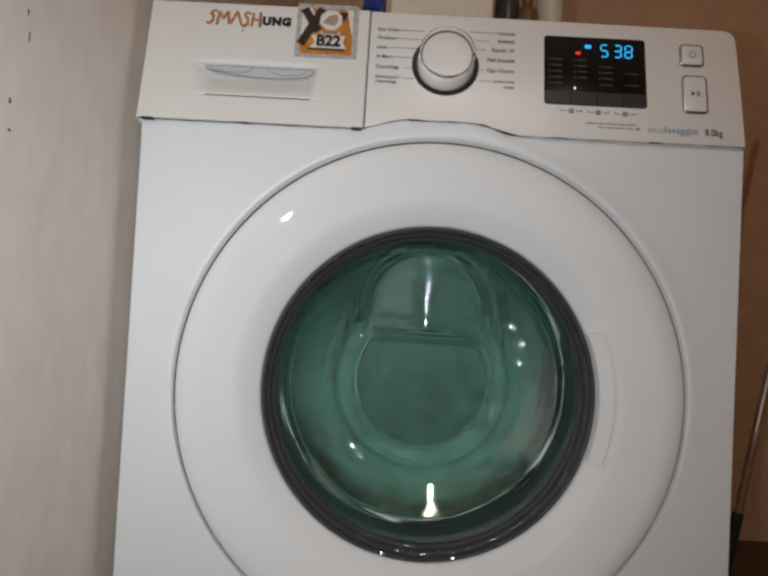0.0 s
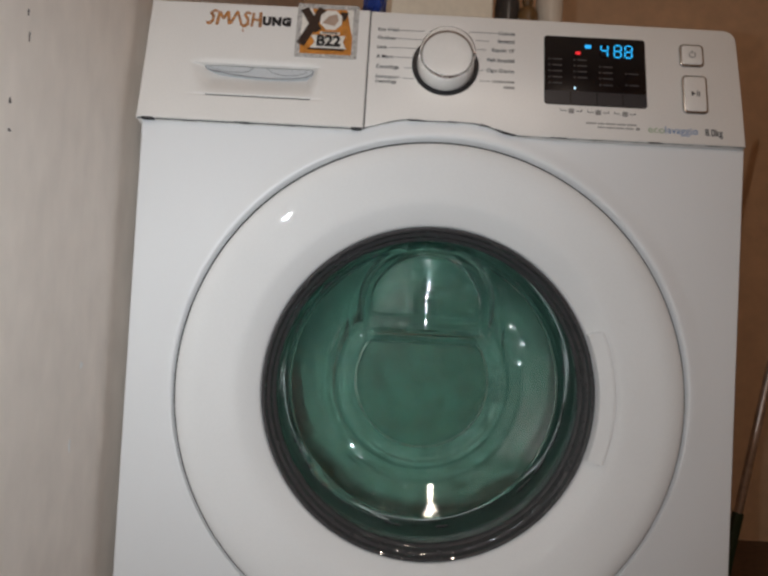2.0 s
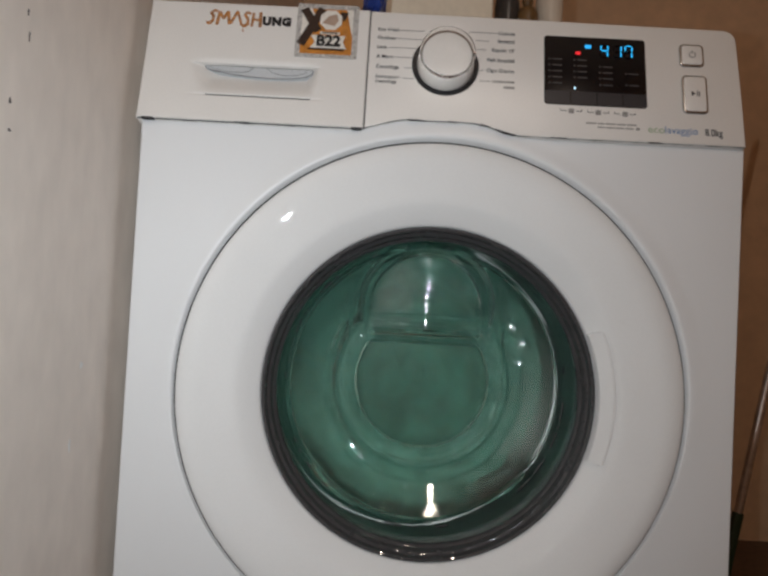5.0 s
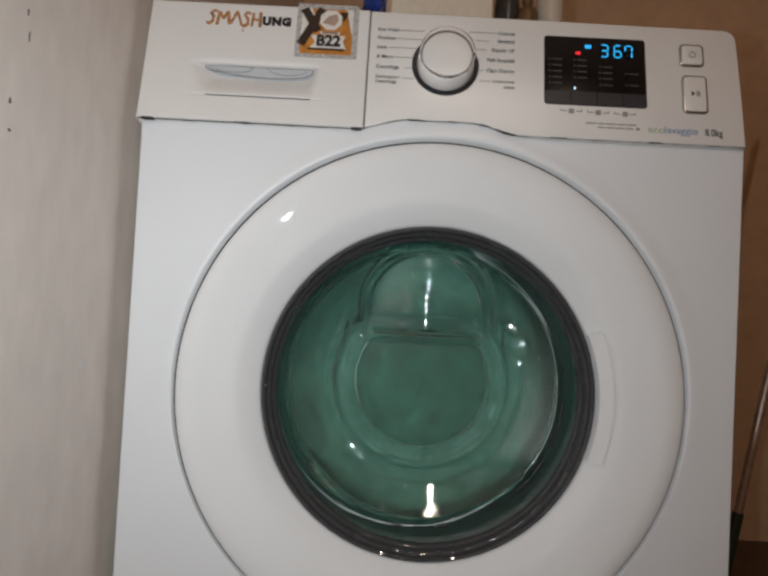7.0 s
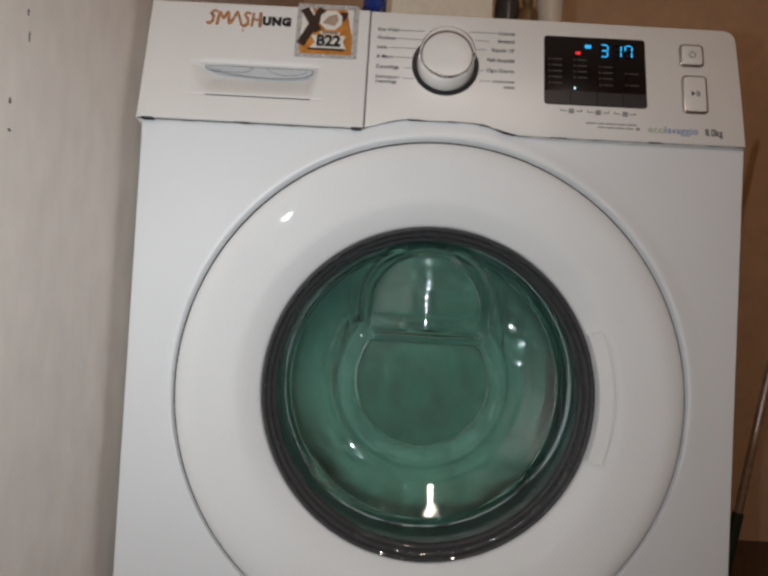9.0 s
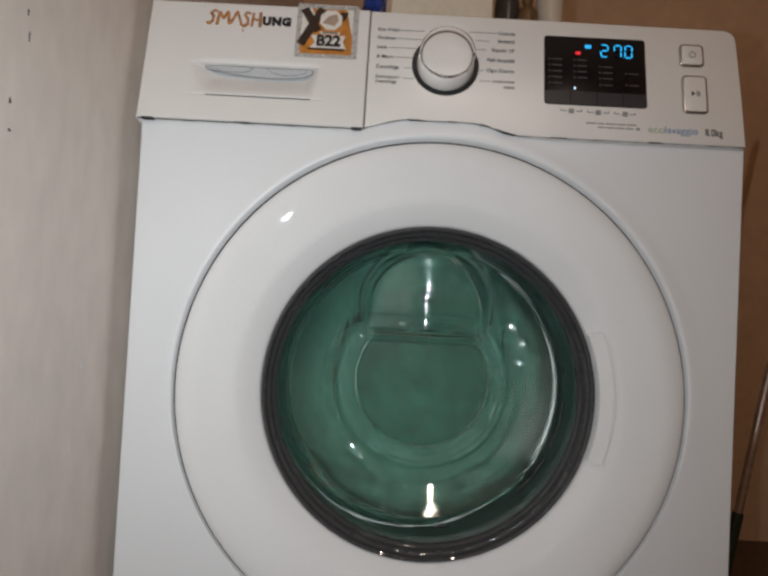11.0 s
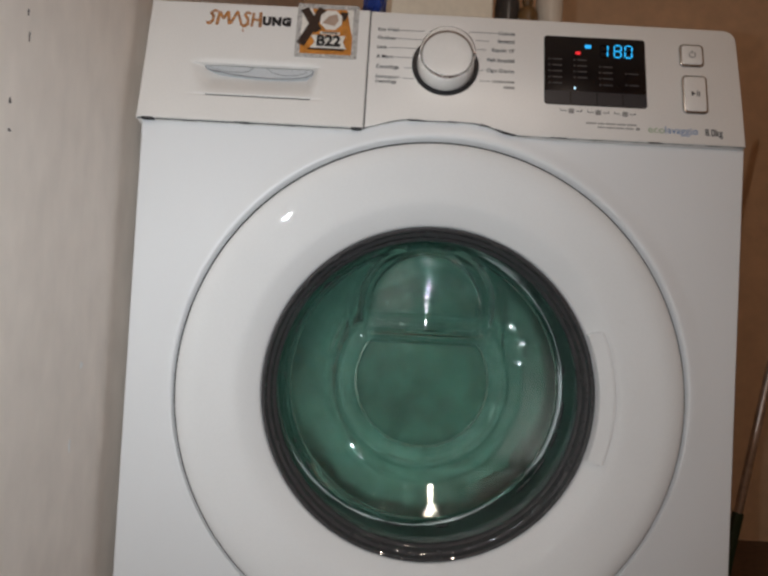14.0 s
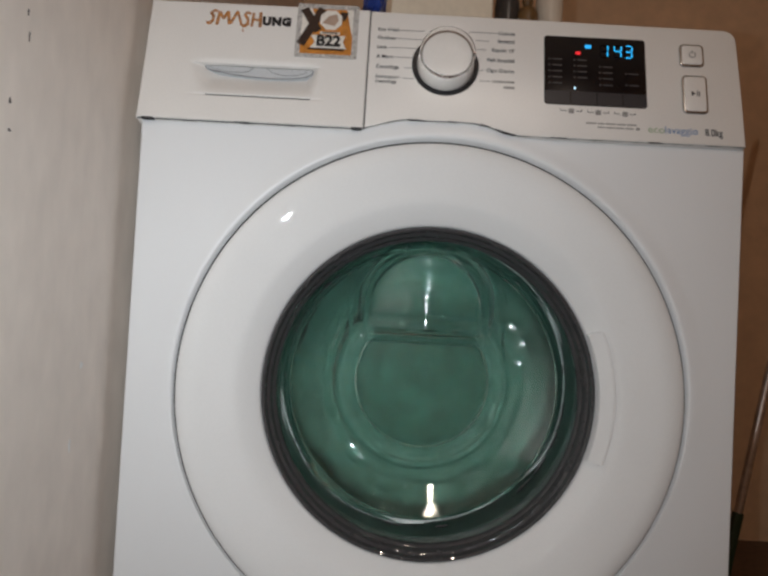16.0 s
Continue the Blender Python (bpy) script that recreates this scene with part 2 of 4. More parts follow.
# ---------------------------------------------------------------- the room
def room():
    def wall(name, *b, mat=PLASTER, label=""):
        return tagged(part(name, box(*b), mat, smooth=False), label, kind="structure")

    wall("floor", -0.46, -2.0, -0.1, 1.5, 1.20, 0.0, mat=FLOOR_WOOD, label="dark brown floor of a small laundry corner")
    side = wall("wall_west", -0.46, -2.0, 0.0, -0.313, 1.20, 2.5, label="off-white painted plaster wall with small chips")
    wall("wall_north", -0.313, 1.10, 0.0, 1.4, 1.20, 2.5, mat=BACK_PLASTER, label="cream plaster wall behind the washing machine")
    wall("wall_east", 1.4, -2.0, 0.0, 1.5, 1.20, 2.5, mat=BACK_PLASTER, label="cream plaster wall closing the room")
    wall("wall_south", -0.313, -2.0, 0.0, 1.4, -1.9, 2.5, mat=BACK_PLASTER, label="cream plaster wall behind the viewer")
    wall("ceiling", -0.46, -2.0, 2.5, 1.5, 1.20, 2.6, mat=CEILING_WHITE, label="plain white ceiling")
    return side


WALL = room()

# ---------------------------------------------------------------- the washing machine
machine = tagged(new("washing_machine"), "white front-loading washing machine spinning, with a round glass door", "washing machine")
DX, DZ = 0.0, 0.486          # door axis
HZ = 0.745                   # seam between cabinet and control panel
PANEL = pose(0, -0.006, HZ, -11, 0, 0)
DOOR = pose(DX, 0, DZ)


def cabinet():
    n = 240
    angles = sorted([2 * math.pi * i / n for i in range(n)] + [math.atan2(z - DZ, x) % (2 * math.pi) for x in (-0.298, 0.298) for z in (0.012, HZ - 0.0012)])
    bm = bmesh.new()

    def bound(a):
        c, s = math.cos(a), math.sin(a)
        t = 9.0
        if abs(c) > 1e-6:
            t = min(t, 0.298 / abs(c))
        if s > 1e-6:
            t = min(t, (HZ - 0.0012 - DZ) / s)
        elif s < -1e-6:
            t = min(t, (DZ - 0.012) / -s)
        return max(t, 0.2735)

    rows = []
    for r, y, k in ((0.2504, 0.03, 0), (0.2504, 0.0055, 0), (0.2506, 0.0030, 0.1), (0.2509, -0.0016, 0.9), (0.2515, -0.0030, 1), (0.2528, -0.0036, 1), (0.2560, -0.0033, 1), (0.2610, -0.0022, 0.7), (0.2670, -0.0010, 0.3), (0.2725, -0.0003, 0)):
        # the lip round the door grows wider towards the top
        rows.append([bm.verts.new(((r + k * 0.0011 * (1 + math.sin(a))) * math.cos(a), y if y > 0 else y * (0.08 + 0.92 * smooth_step(-0.55, 0.75, math.sin(a))), DZ + (r + k * 0.0011 * (1 + math.sin(a))) * math.sin(a))) for a in angles])
    for k, y in ((0.5, 0.0), (0.994, 0.0), (0.998, 0.0012), (1.0, 0.004), (1.0, 0.05), (1.0, 0.56)):
        rows.append([])
        for a in angles:
            b = bound(a)
            r = 0.2726 + (b - 0.2726) * 0.5 if k == 0.5 else max(b * k, 0.2727 + 0.0004 * len(rows) * 0.1)
            rows[-1].append(bm.verts.new((r * math.cos(a), y, DZ + r * math.sin(a))))
    for p, q in zip(rows, rows[1:]):
        ring_faces(bm, p, q)
    bm.faces.new(rows[-1])
    part("cabinet", bm, ENAMEL, machine, "white enamelled steel cabinet")
    # dark ring put in for the shade in the gap round the door
    part("door_gap_shade", lathe([(0.2476, 0.0062), (0.2512, 0.0042)], 160), DARK_GAP, machine, "", DOOR)
    part("upper_frame", box(-0.290, 0.035, HZ - 0.02, 0.290, 0.56, 0.848, 0.003), DARK_GAP, machine)
    part("top_cover", box(-0.298, 0.022, 0.848, 0.296, 0.58, 0.868, 0.006, 3), PLASTIC, machine, "white plastic top cover")
    for x in (-0.25, 0.25):
        for y in (0.06, 0.50):
            part("foot", box(x - 0.02, y - 0.02, 0.0, x + 0.02, y + 0.02, 0.014, 0.003), DARK_GAP, machine)


cabinet()


def arch(u):
    """The lower edge of the control panel, lifted over the door."""
    return -0.0005 + 0.0105 * smooth_step(0.082, 0.030, abs(u + 0.004))


def control_panel():
    pts = [(u, arch(u)) for u in [-0.0771 + i * 0.006 for i in range(28)]]
    pts += [(0.2955, -0.0005), (0.2950, 0.06)]
    pts += [(0.281 + 0.0125 * math.cos(radians(a)), 0.1145 + 0.0125 * math.sin(radians(a))) for a in range(0, 91, 15)]
    pts += [(0.1, 0.1282), (-0.0771, 0.1290)]
    panel = part("control_panel", slab(pts, 0.0, 0.045, 0.0014), PLASTIC, machine, "white plastic control panel with a curved lower edge", PANEL)
    # programme names round the dial
    left = (("Eco Wash", 0.1083, -0.0222), ("Outdoor", 0.0988, -0.0242), ("Lana", 0.0885, -0.0272), ("A Mano", 0.0778, -0.0302), ("Centrifuga", 0.0664, -0.0318))
    right = (("Cotone", 0.1102, 0.0225), ("Sintetici", 0.1010, 0.0298), ("Rapido 15'", 0.0910, 0.0302), ("Pelli Sensibili", 0.0795, 0.0338), ("Ogni Giorno", 0.0680, 0.0345), ("", 0.0562, 0.0342))
    for word, w, end in left:
        lettering(word, 0.0054, INK, panel, pose(-0.0694, -0.0004, w), bold=0.00009)
        x0 = -0.0694 + 0.0026 * len(word) + 0.0025
        part("printed_line", box(x0, -0.0003, w - 0.00022, end, 0.0002, w + 0.00022), INK, panel)
    lettering("Risciacquo+", 0.0050, INK, panel, pose(-0.0694, -0.0004, 0.0555), bold=0.00006)
    lettering("Centrifuga", 0.0050, INK, panel, pose(-0.0694, -0.0004, 0.0502), bold=0.00006)
    part("printed_line", box(-0.0415, -0.0003, 0.0546, -0.0315, 0.0002, 0.0551), INK, panel)
    for word, w, start in right:
        if word:
            lettering(word, 0.0054, INK, panel, pose(0.0692, -0.0004, w), align="RIGHT", bold=0.00009)
            x1 = 0.0692 - (0.0021 if "ll" in word else 0.0026) * len(word) - 0.0025
        else:
            for a, b in ((0.0470, 0.0482), (0.0486, 0.0500), (0.0505, 0.0516), (0.0521, 0.0548), (0.0552, 0.0580), (0.0586, 0.0610), (0.0614, 0.0650), (0.0655, 0.0692)):
                part("printed_bar", box(a, -0.0003, w - 0.0011, b, 0.0002, w + 0.0011), FINE_INK, panel)
            x1 = 0.0450
        part("printed_line", box(start, -0.0003, w - 0.00022, x1, 0.0002, w + 0.00022), INK, panel)
    part("printed_bar", box(0.0585, -0.0003, 0.0490, 0.0692, 0.0002, 0.0513), FINE_INK, panel)
    # small print and capacity
    for w, ends in ((0.0165, (0.1395, 0.1515, 0.1590, 0.1700, 0.1800, 0.1905)), (0.0125, (0.1510, 0.1595, 0.1690, 0.1780, 0.1875))):
        for a, b in zip(ends, ends[1:]):
            part("printed_bar", box(a, -0.0003, w - 0.0007, b - 0.0012, 0.0002, w + 0.0007), FINE_INK, panel)
    part("printed_mark", slab(rounded(0.1885, 0.0112, 0.1925, 0.0140, 0.0012), -0.0003, 0.0002), FINE_INK, panel)
    lettering("eco", 0.0105, GREEN_INK, panel, pose(0.2000, -0.0004, 0.0128), wide=1.1)
    lettering("lavaggio", 0.0105, BLUE_INK, panel, pose(0.2165, -0.0004, 0.0128), wide=1.0)
    lettering("8.0kg", 0.0105, INK, panel, pose(0.2560, -0.0004, 0.0122), wide=0.78, bold=0.0001)
    # touch key marks below the display
    for u, w in ((0.1255, 0.0285), (0.1520, 0.0281), (0.1785, 0.0278)):
        part("key_mark", slab(rounded(u - 0.0028, w - 0.0026, u + 0.0028, w + 0.0026, 0.0012), -0.0003, 0.0002), FINE_INK, panel)
        for s in (-1, 1):
            part("key_bracket", box(u + s * 0.0075 - 0.0030, -0.0003, w - 0.0003, u + s * 0.0075 + 0.0030, 0.0002, w + 0.0003), INK, panel)
            part("key_bracket", box(u + s * 0.0103 - 0.0003, -0.0003, w, u + s * 0.0103 + 0.0003, 0.0002, w + 0.0020), INK, panel)
    return panel


control = control_panel()


def seam():
    """The dark strip that stands in for shade between cabinet and panel."""
    bm = bmesh.new()
    us = [-0.300 + 0.005 * i for i in range(120)]
    rows = []
    for y, dz in ((-0.0048, 0.0), (-0.0048, -0.00035), (0.030, -0.00035), (0.030, 0.0)):
        rows.append([bm.verts.new((u, y + 0.006, (arch(u) if u > -0.0776 else -0.0012) + dz * (1.0 + 1.1 * noise.noise(Vector((u * 70, 3, 1)))) - 0.0001)) for u in us])
    for p, q in zip(rows, rows[1:] + rows[:1]):
        ring_faces(bm, p, q, False)
    part("seam_shade", bm, DARK_GAP, machine, "", pose(0, -0.006, HZ), smooth=False)
    # dark patches along the joint
    for a, b, high in ((-0.036, -0.022, 0.0008), (0.004, 0.013, 0.0006), (0.036, 0.046, 0.0007), (0.052, 0.072, 0.0012), (0.105, 0.122, 0.0006), (0.200, 0.214, 0.0005), (-0.205, -0.190, 0.0005)):
        us = [a + (b - a) * i / 8 for i in range(9)]
        foot = [(u, (arch(u) if u > -0.0776 else -0.0012) + 0.0001) for u in us]
        crest = [(u, z - high * math.sin(math.pi * (0.12 + 0.76 * i / 8))) for i, (u, z) in enumerate(foot)]
        part("seam_patch", slab(foot + crest[::-1], -0.0002, 0.004), DARK_GAP, machine, "", pose(0, -0.006, HZ), smooth=False)
    # small black blocks for the dark spots at the drawer's corners
    part("dark_corner_block", box(-0.2955, -0.0066, HZ - 0.0022, -0.2845, 0.01, HZ - 0.0006), DARK_GAP, machine)
    part("dark_corner_block", box(-0.0900, -0.0066, HZ - 0.0024, -0.0795, 0.01, HZ - 0.0008), DARK_GAP, machine)
    part("side_joint", box(-0.07810, 0.0012, 0.0, -0.07700, 0.04, 0.1285), DARK_GAP, machine, "", PANEL)


seam()


def dial():
    m = PANEL @ pose(0.0, 0, 0.0715)
    knob = part("dial", lathe([(0.0284, 0.004), (0.0283, -0.002), (0.0274, -0.011), (0.0260, -0.0172), (0.0253, -0.0186), (0.0248, -0.0180), (0.0242, -0.0180), (0.0239, -0.0192), (0.0230, -0.0196), (0.012, -0.0192), (0.002, -0.0192)], 96, cap_last=True), PLASTIC, machine, "white round programme dial", m)
    # flat black ring painted for the shade in the recess round the dial
    part("dial_shade_ring", lathe([(0.0336, -0.0004), (0.0331, -0.0010), (0.0320, -0.0006), (0.0270, -0.0006)], 96), BLACK_INK, knob)
    collar = part("collar", lathe([(0.0258, -0.0165), (0.0268, -0.0180), (0.0272, -0.0228), (0.0268, -0.0252), (0.0264, -0.0254), (0.0262, -0.0238), (0.0260, -0.0186), (0.0258, -0.0165)], 96), ACRYLIC, knob, "clear acrylic collar of the dial")
    collar.visible_shadow = False
    # brown ring put in for the dark groove round the dial face
    part("face_ring", lathe([(0.0254, -0.0206), (0.0251, -0.0210), (0.0246, -0.0196), (0.0242, -0.0184), (0.0252, -0.0184), (0.0254, -0.0206)], 96), FACE_RING, knob, "brownish bright ring round the dial face")
    part("pointer", box(0.0236, -0.0252, -0.0012, 0.0272, -0.0200, 0.0012, 0.0004), CHROME, knob)


dial()


def push_button(x0, z0, x1, z1, name, icon):
    b = part(name, slab(rounded(x0, z0, x1, z1, 0.0045), -0.0022, 0.003, 0.0012), CHROME, control, "clear chrome-edged push button")
    part("cap", slab(rounded(x0 + 0.0021, z0 + 0.0021, x1 - 0.0021, z1 - 0.0021, 0.003), -0.0030, 0.0, 0.0006), PLASTIC, b)
    cx, cz = (x0 + x1) / 2, (z0 + z1) / 2
    if icon == "power":
        part("icon", lathe([(0.0034, -0.0032), (0.0034, -0.0028), (0.0027, -0.0028), (0.0027, -0.0032), (0.0034, -0.0032)], 32, 125, 415), INK, b, "", pose(cx, 0, cz))
        part("icon", box(cx - 0.0004, -0.0032, cz + 0.0008, cx + 0.0004, -0.0028, cz + 0.0044), INK, b)
    else:
        tri = [(cx - 0.0042, cz - 0.0028), (cx - 0.0002, cz), (cx - 0.0042, cz + 0.0028)]
        part("icon", slab(tri, -0.0032, -0.0028), INK, b)
        for k in (0.0016, 0.0036):
            part("icon", box(cx + k - 0.0005, -0.0032, cz - 0.0028, cx + k + 0.0005, -0.0028, cz + 0.0028), INK, b)


push_button(0.2346, 0.0830, 0.2590, 0.1079, "power_button", "power")
push_button(0.2354, 0.0318, 0.2605, 0.0732, "start_button", "start")


# ---- display with turning light bars
def display():
    d = part("display", slab(rounded(0.0988, 0.0348, 0.2006, 0.1108, 0.0035), -0.0008, 0.004, 0.0006), BLACK_GLASS, machine, "glossy black display window with lit cyan figures", PANEL)
    strip = slab(rounded(0.0996, 0.0354, 0.1999, 0.0496, 0.0025), -0.0010, 0.0, 0.0001, 1)
    part("touch_strip", strip, SMOKE, d)
    for u in (0.1248, 0.1508, 0.1765):
        part("strip_joint", box(u - 0.0003, -0.0012, 0.0356, u + 0.0003, -0.0005, 0.0494), BLACK_GLASS, d)
    for col, rows in ((0.1040, (0.0845, 0.0778, 0.0712, 0.0645, 0.0580)), (0.1290, (0.0845, 0.0780, 0.0715, 0.0650)), (0.1545, (0.0780, 0.0715, 0.0650, 0.0580)), (0.1805, (0.0715, 0.0590))):
        for w in rows:
            part("unlit_lamp", box(col - 0.0010, -0.0010, w - 0.0010, col + 0.0010, -0.0006, w + 0.0010), DIM_PRINT, d)
            part("unlit_caption", box(col + 0.0030, -0.0010, w - 0.0008, col + 0.0125, -0.0006, w + 0.0008), DIM_PRINT, d)
    part("status_icon", slab(rounded(0.1398, 0.0980, 0.1462, 0.1018, 0.0008), -0.0011, -0.0006), BLUE_GLOW, d, "lit blue symbol")
    part("indicator", lathe([(0.0012, -0.0006), (0.0012, -0.0011), (0.0006, -0.0013)], 16, cap_last=True), WHITE_GLOW, d, "lit pale blue point", pose(0.1291, 0, 0.0530))
    return d


window = display()


def light_bar(length, across, mat):
    """A flat bar, lit on its face and dark on the back and edges."""
    bm = bmesh.new()
    h, w, e = length / 2, across / 2, across * 0.45
    pts = [(-h, 0), (-h + e, -w), (h - e, -w), (h, 0), (h - e, w), (-h + e, w)]
    a = [bm.verts.new((x, -0.0002, z)) for x, z in pts]
    b = [bm.verts.new((x, 0.0001, z)) for x, z in pts]
    bm.faces.new(a).material_index = 0
    bm.faces.new(b).material_index = 1
    for i in range(6):
        bm.faces.new((a[i], a[(i + 1) % 6], b[(i + 1) % 6], b[i])).material_index = 1
    return bm


DIGITS = {"0": "abcdef", "1": "bc", "2": "abged", "3": "abgcd", "4": "fgbc", "5": "afgcd", "6": "afgedc", "7": "abcf", "8": "abcdefg", "9": "abcdfg"}
SEGMENT = {"a": (0, 1, 0), "g": (0, 0, 0), "d": (0, -1, 0), "f": (-1, 0.5, 1), "b": (1, 0.5, 1), "e": (-1, -0.5, 1), "c": (1, -0.5, 1)}
bars = []


def figures():
    for k, u in enumerate((0.1592, 0.1726, 0.1834)):
        for key, (sx, sz, upright) in SEGMENT.items():
            at = (u + sx * 0.0034 + sz * 0.0003, -0.0012, 0.0958 + sz * 0.0066)
            bm = light_bar(0.0058, 0.0014, CYAN_GLOW)
            if upright:
                bmesh.ops.rotate(bm, verts=bm.verts, matrix=Matrix.Rotation(radians(90), 3, "Y"))
            ob = part("light_bar", bm, (CYAN_GLOW, BLACK_GLASS), window, smooth=False)
            bars.append((ob, k, key, at, upright))


figures()
red_bar = part("red_indicator", light_bar(0.0062, 0.0036, RED_GLOW), (RED_GLOW, BLACK_GLASS), window, "blinking red symbol", smooth=False)


# ---- detergent drawer
def drawer():
    x0, x1, z1 = -0.3015, -0.0780, 0.1300

    def scoop(x, z):
        side = smooth_step(-0.2560, -0.2260, x) * (1 - smooth_step(-0.1400, -0.1240, x))
        d = 0.0
        if z < 0.0625:
            d = 0.0135 * side * smooth_step(0.0270, 0.0600, z) * (1 - smooth_step(0.0616, 0.0625, z))
        wide = smooth_step(-0.262, -0.235, x) * (1 - smooth_step(-0.140, -0.115, x))
        d += 0.0022 * wide * math.exp(-((z - 0.0612) / 0.0035) ** 2)
        d += 0.0012 * wide * math.exp(-((z - 0.0268) / 0.0007) ** 2)
        edge = min(x - x0, x1 - x, z + 0.0008, z1 - z)
        return d + 0.0015 * (1 - math.sqrt(max(0.0, 1 - (1 - min(1.0, edge / 0.0015)) ** 2)))

    xs = [x0 + (x1 - x0) * i / 160 for i in range(161)]
    zs = sorted({-0.0008, 0.0, 0.0008, 0.0016} | {0.003 + i * 0.0015 for i in range(83)} | {0.0615, 0.0618, 0.0621, 0.0624, 0.0627, 0.0265, 0.0268, 0.0272, 0.1285, 0.1293, 0.1300})
    bm = grid(xs, zs, scoop)
    edge = [e for e in bm.edges if e.is_boundary]
    out = bmesh.ops.extrude_edge_only(bm, edges=edge)
    for v in [g for g in out["geom"] if isinstance(g, bmesh.types.BMVert)]:
        v.co.y = 0.045
    box_ = part("detergent_drawer", bm, PLASTIC, machine, "white detergent drawer front with a scooped grip", PANEL)
    lip = [(-0.2415, 0.0618), (-0.1322, 0.0618), (-0.1330, 0.0580), (-0.1390, 0.0542), (-0.1530, 0.0518), (-0.1700, 0.0508), (-0.1900, 0.0514), (-0.2120, 0.0532), (-0.2330, 0.0568), (-0.2400, 0.0592)]
    part("grip_shadow_gap", slab(inset(lip, -0.0004), 0.0062, 0.0067), DARK_GAP, box_)
    part("scoop_seam", box(-0.2360, 0.0, 0.0262, -0.1325, 0.004, 0.0268), DARK_GAP, box_)
    part("grip", slab(lip, 0.0060, 0.0135, 0.0005), DRAWER_GREY, box_, "grey grip inside the drawer front")
    for a, b in ((-0.2375, -0.1925), (-0.1790, -0.1380)):
        pts = [(a, 0.0612), (b, 0.0612), (b - 0.004, 0.0575), (b - 0.011, 0.0555), (a + 0.020, 0.0555), (a + 0.006, 0.0585)] if a < -0.2 else [(a, 0.0612), (b, 0.0612), (b - 0.003, 0.0575), (b - 0.012, 0.0548), (a + 0.016, 0.0545), (a + 0.005, 0.0575)]
        part("pad_outline", slab(inset(pts, -0.0002), 0.0056, 0.0070), DARK_GAP, box_)
        part("finger_pad", slab(pts, 0.0050, 0.0070, 0.0004), DRAWER_GREY, box_)
    lettering("UNG", 0.0122, BLACK_INK, box_, pose(-0.1868, -0.0004, 0.1105), bold=0.0010, wide=0.98, spaced=1.18)
    strokes(box_)
    return box_


def strokes(parent):
    """The hand-drawn word before the printed letters, in millimetres."""
    word = (((9, 15.5), (6, 16.5), (2.5, 13.5), (5.5, 9.5), (5, 4.5), (1.5, 1), (-1, 2.5)), ((9.5, 0.5), (11.5, 15), (15.5, 7.5), (20, 15.5), (22, 1.5)), ((23.5, 2.5), (29.5, 16.5), (34.5, 1)),
            ((43, 14.5), (39.5, 16), (37, 12.5), (40.5, 8.5), (41, 3), (37.5, -0.5), (35.5, 1)), ((46, 15), (45, 0.5)), ((53, 16), (53.5, 0)), ((45.2, 8), (53.2, 7.5)))
    rng = random.Random(4)
    for line in word:
        for a, b in zip(line, line[1:]):
            for wide in (1.45, 0.6):
                dx, dz = (rng.uniform(-0.7, 0.7), rng.uniform(-0.6, 0.6)) if wide < 1 else (0, 0)
                stroke(parent, (a[0] + dx, a[1] + dz), (b[0] + dx, b[1] + dz), wide * rng.uniform(0.8, 1.15))
    part("marker_drip", box(-0.2065, -0.0003, 0.0975, -0.2055, 0.0002, 0.1010), ORANGE_PAINT, parent)


def stroke(parent, a, b, half):
    d = Vector((b[0] - a[0], b[1] - a[1])).normalized()
    n = Vector((-d.y, d.x)) * half
    e = d * half * 0.6
    pts = [(a[0] + n.x, a[1] + n.y), (a[0] - e.x, a[1] - e.y), (a[0] - n.x, a[1] - n.y), (b[0] - n.x, b[1] - n.y), (b[0] + e.x, b[1] + e.y), (b[0] + n.x, b[1] + n.y)]
    part("marker_stroke", slab([(-0.2425 + 0.001 * x, 0.1042 + 0.001 * z) for x, z in pts], -0.0003 - 0.00001 * half, 0.0002), ORANGE_PAINT, parent)


drawer_front = drawer()


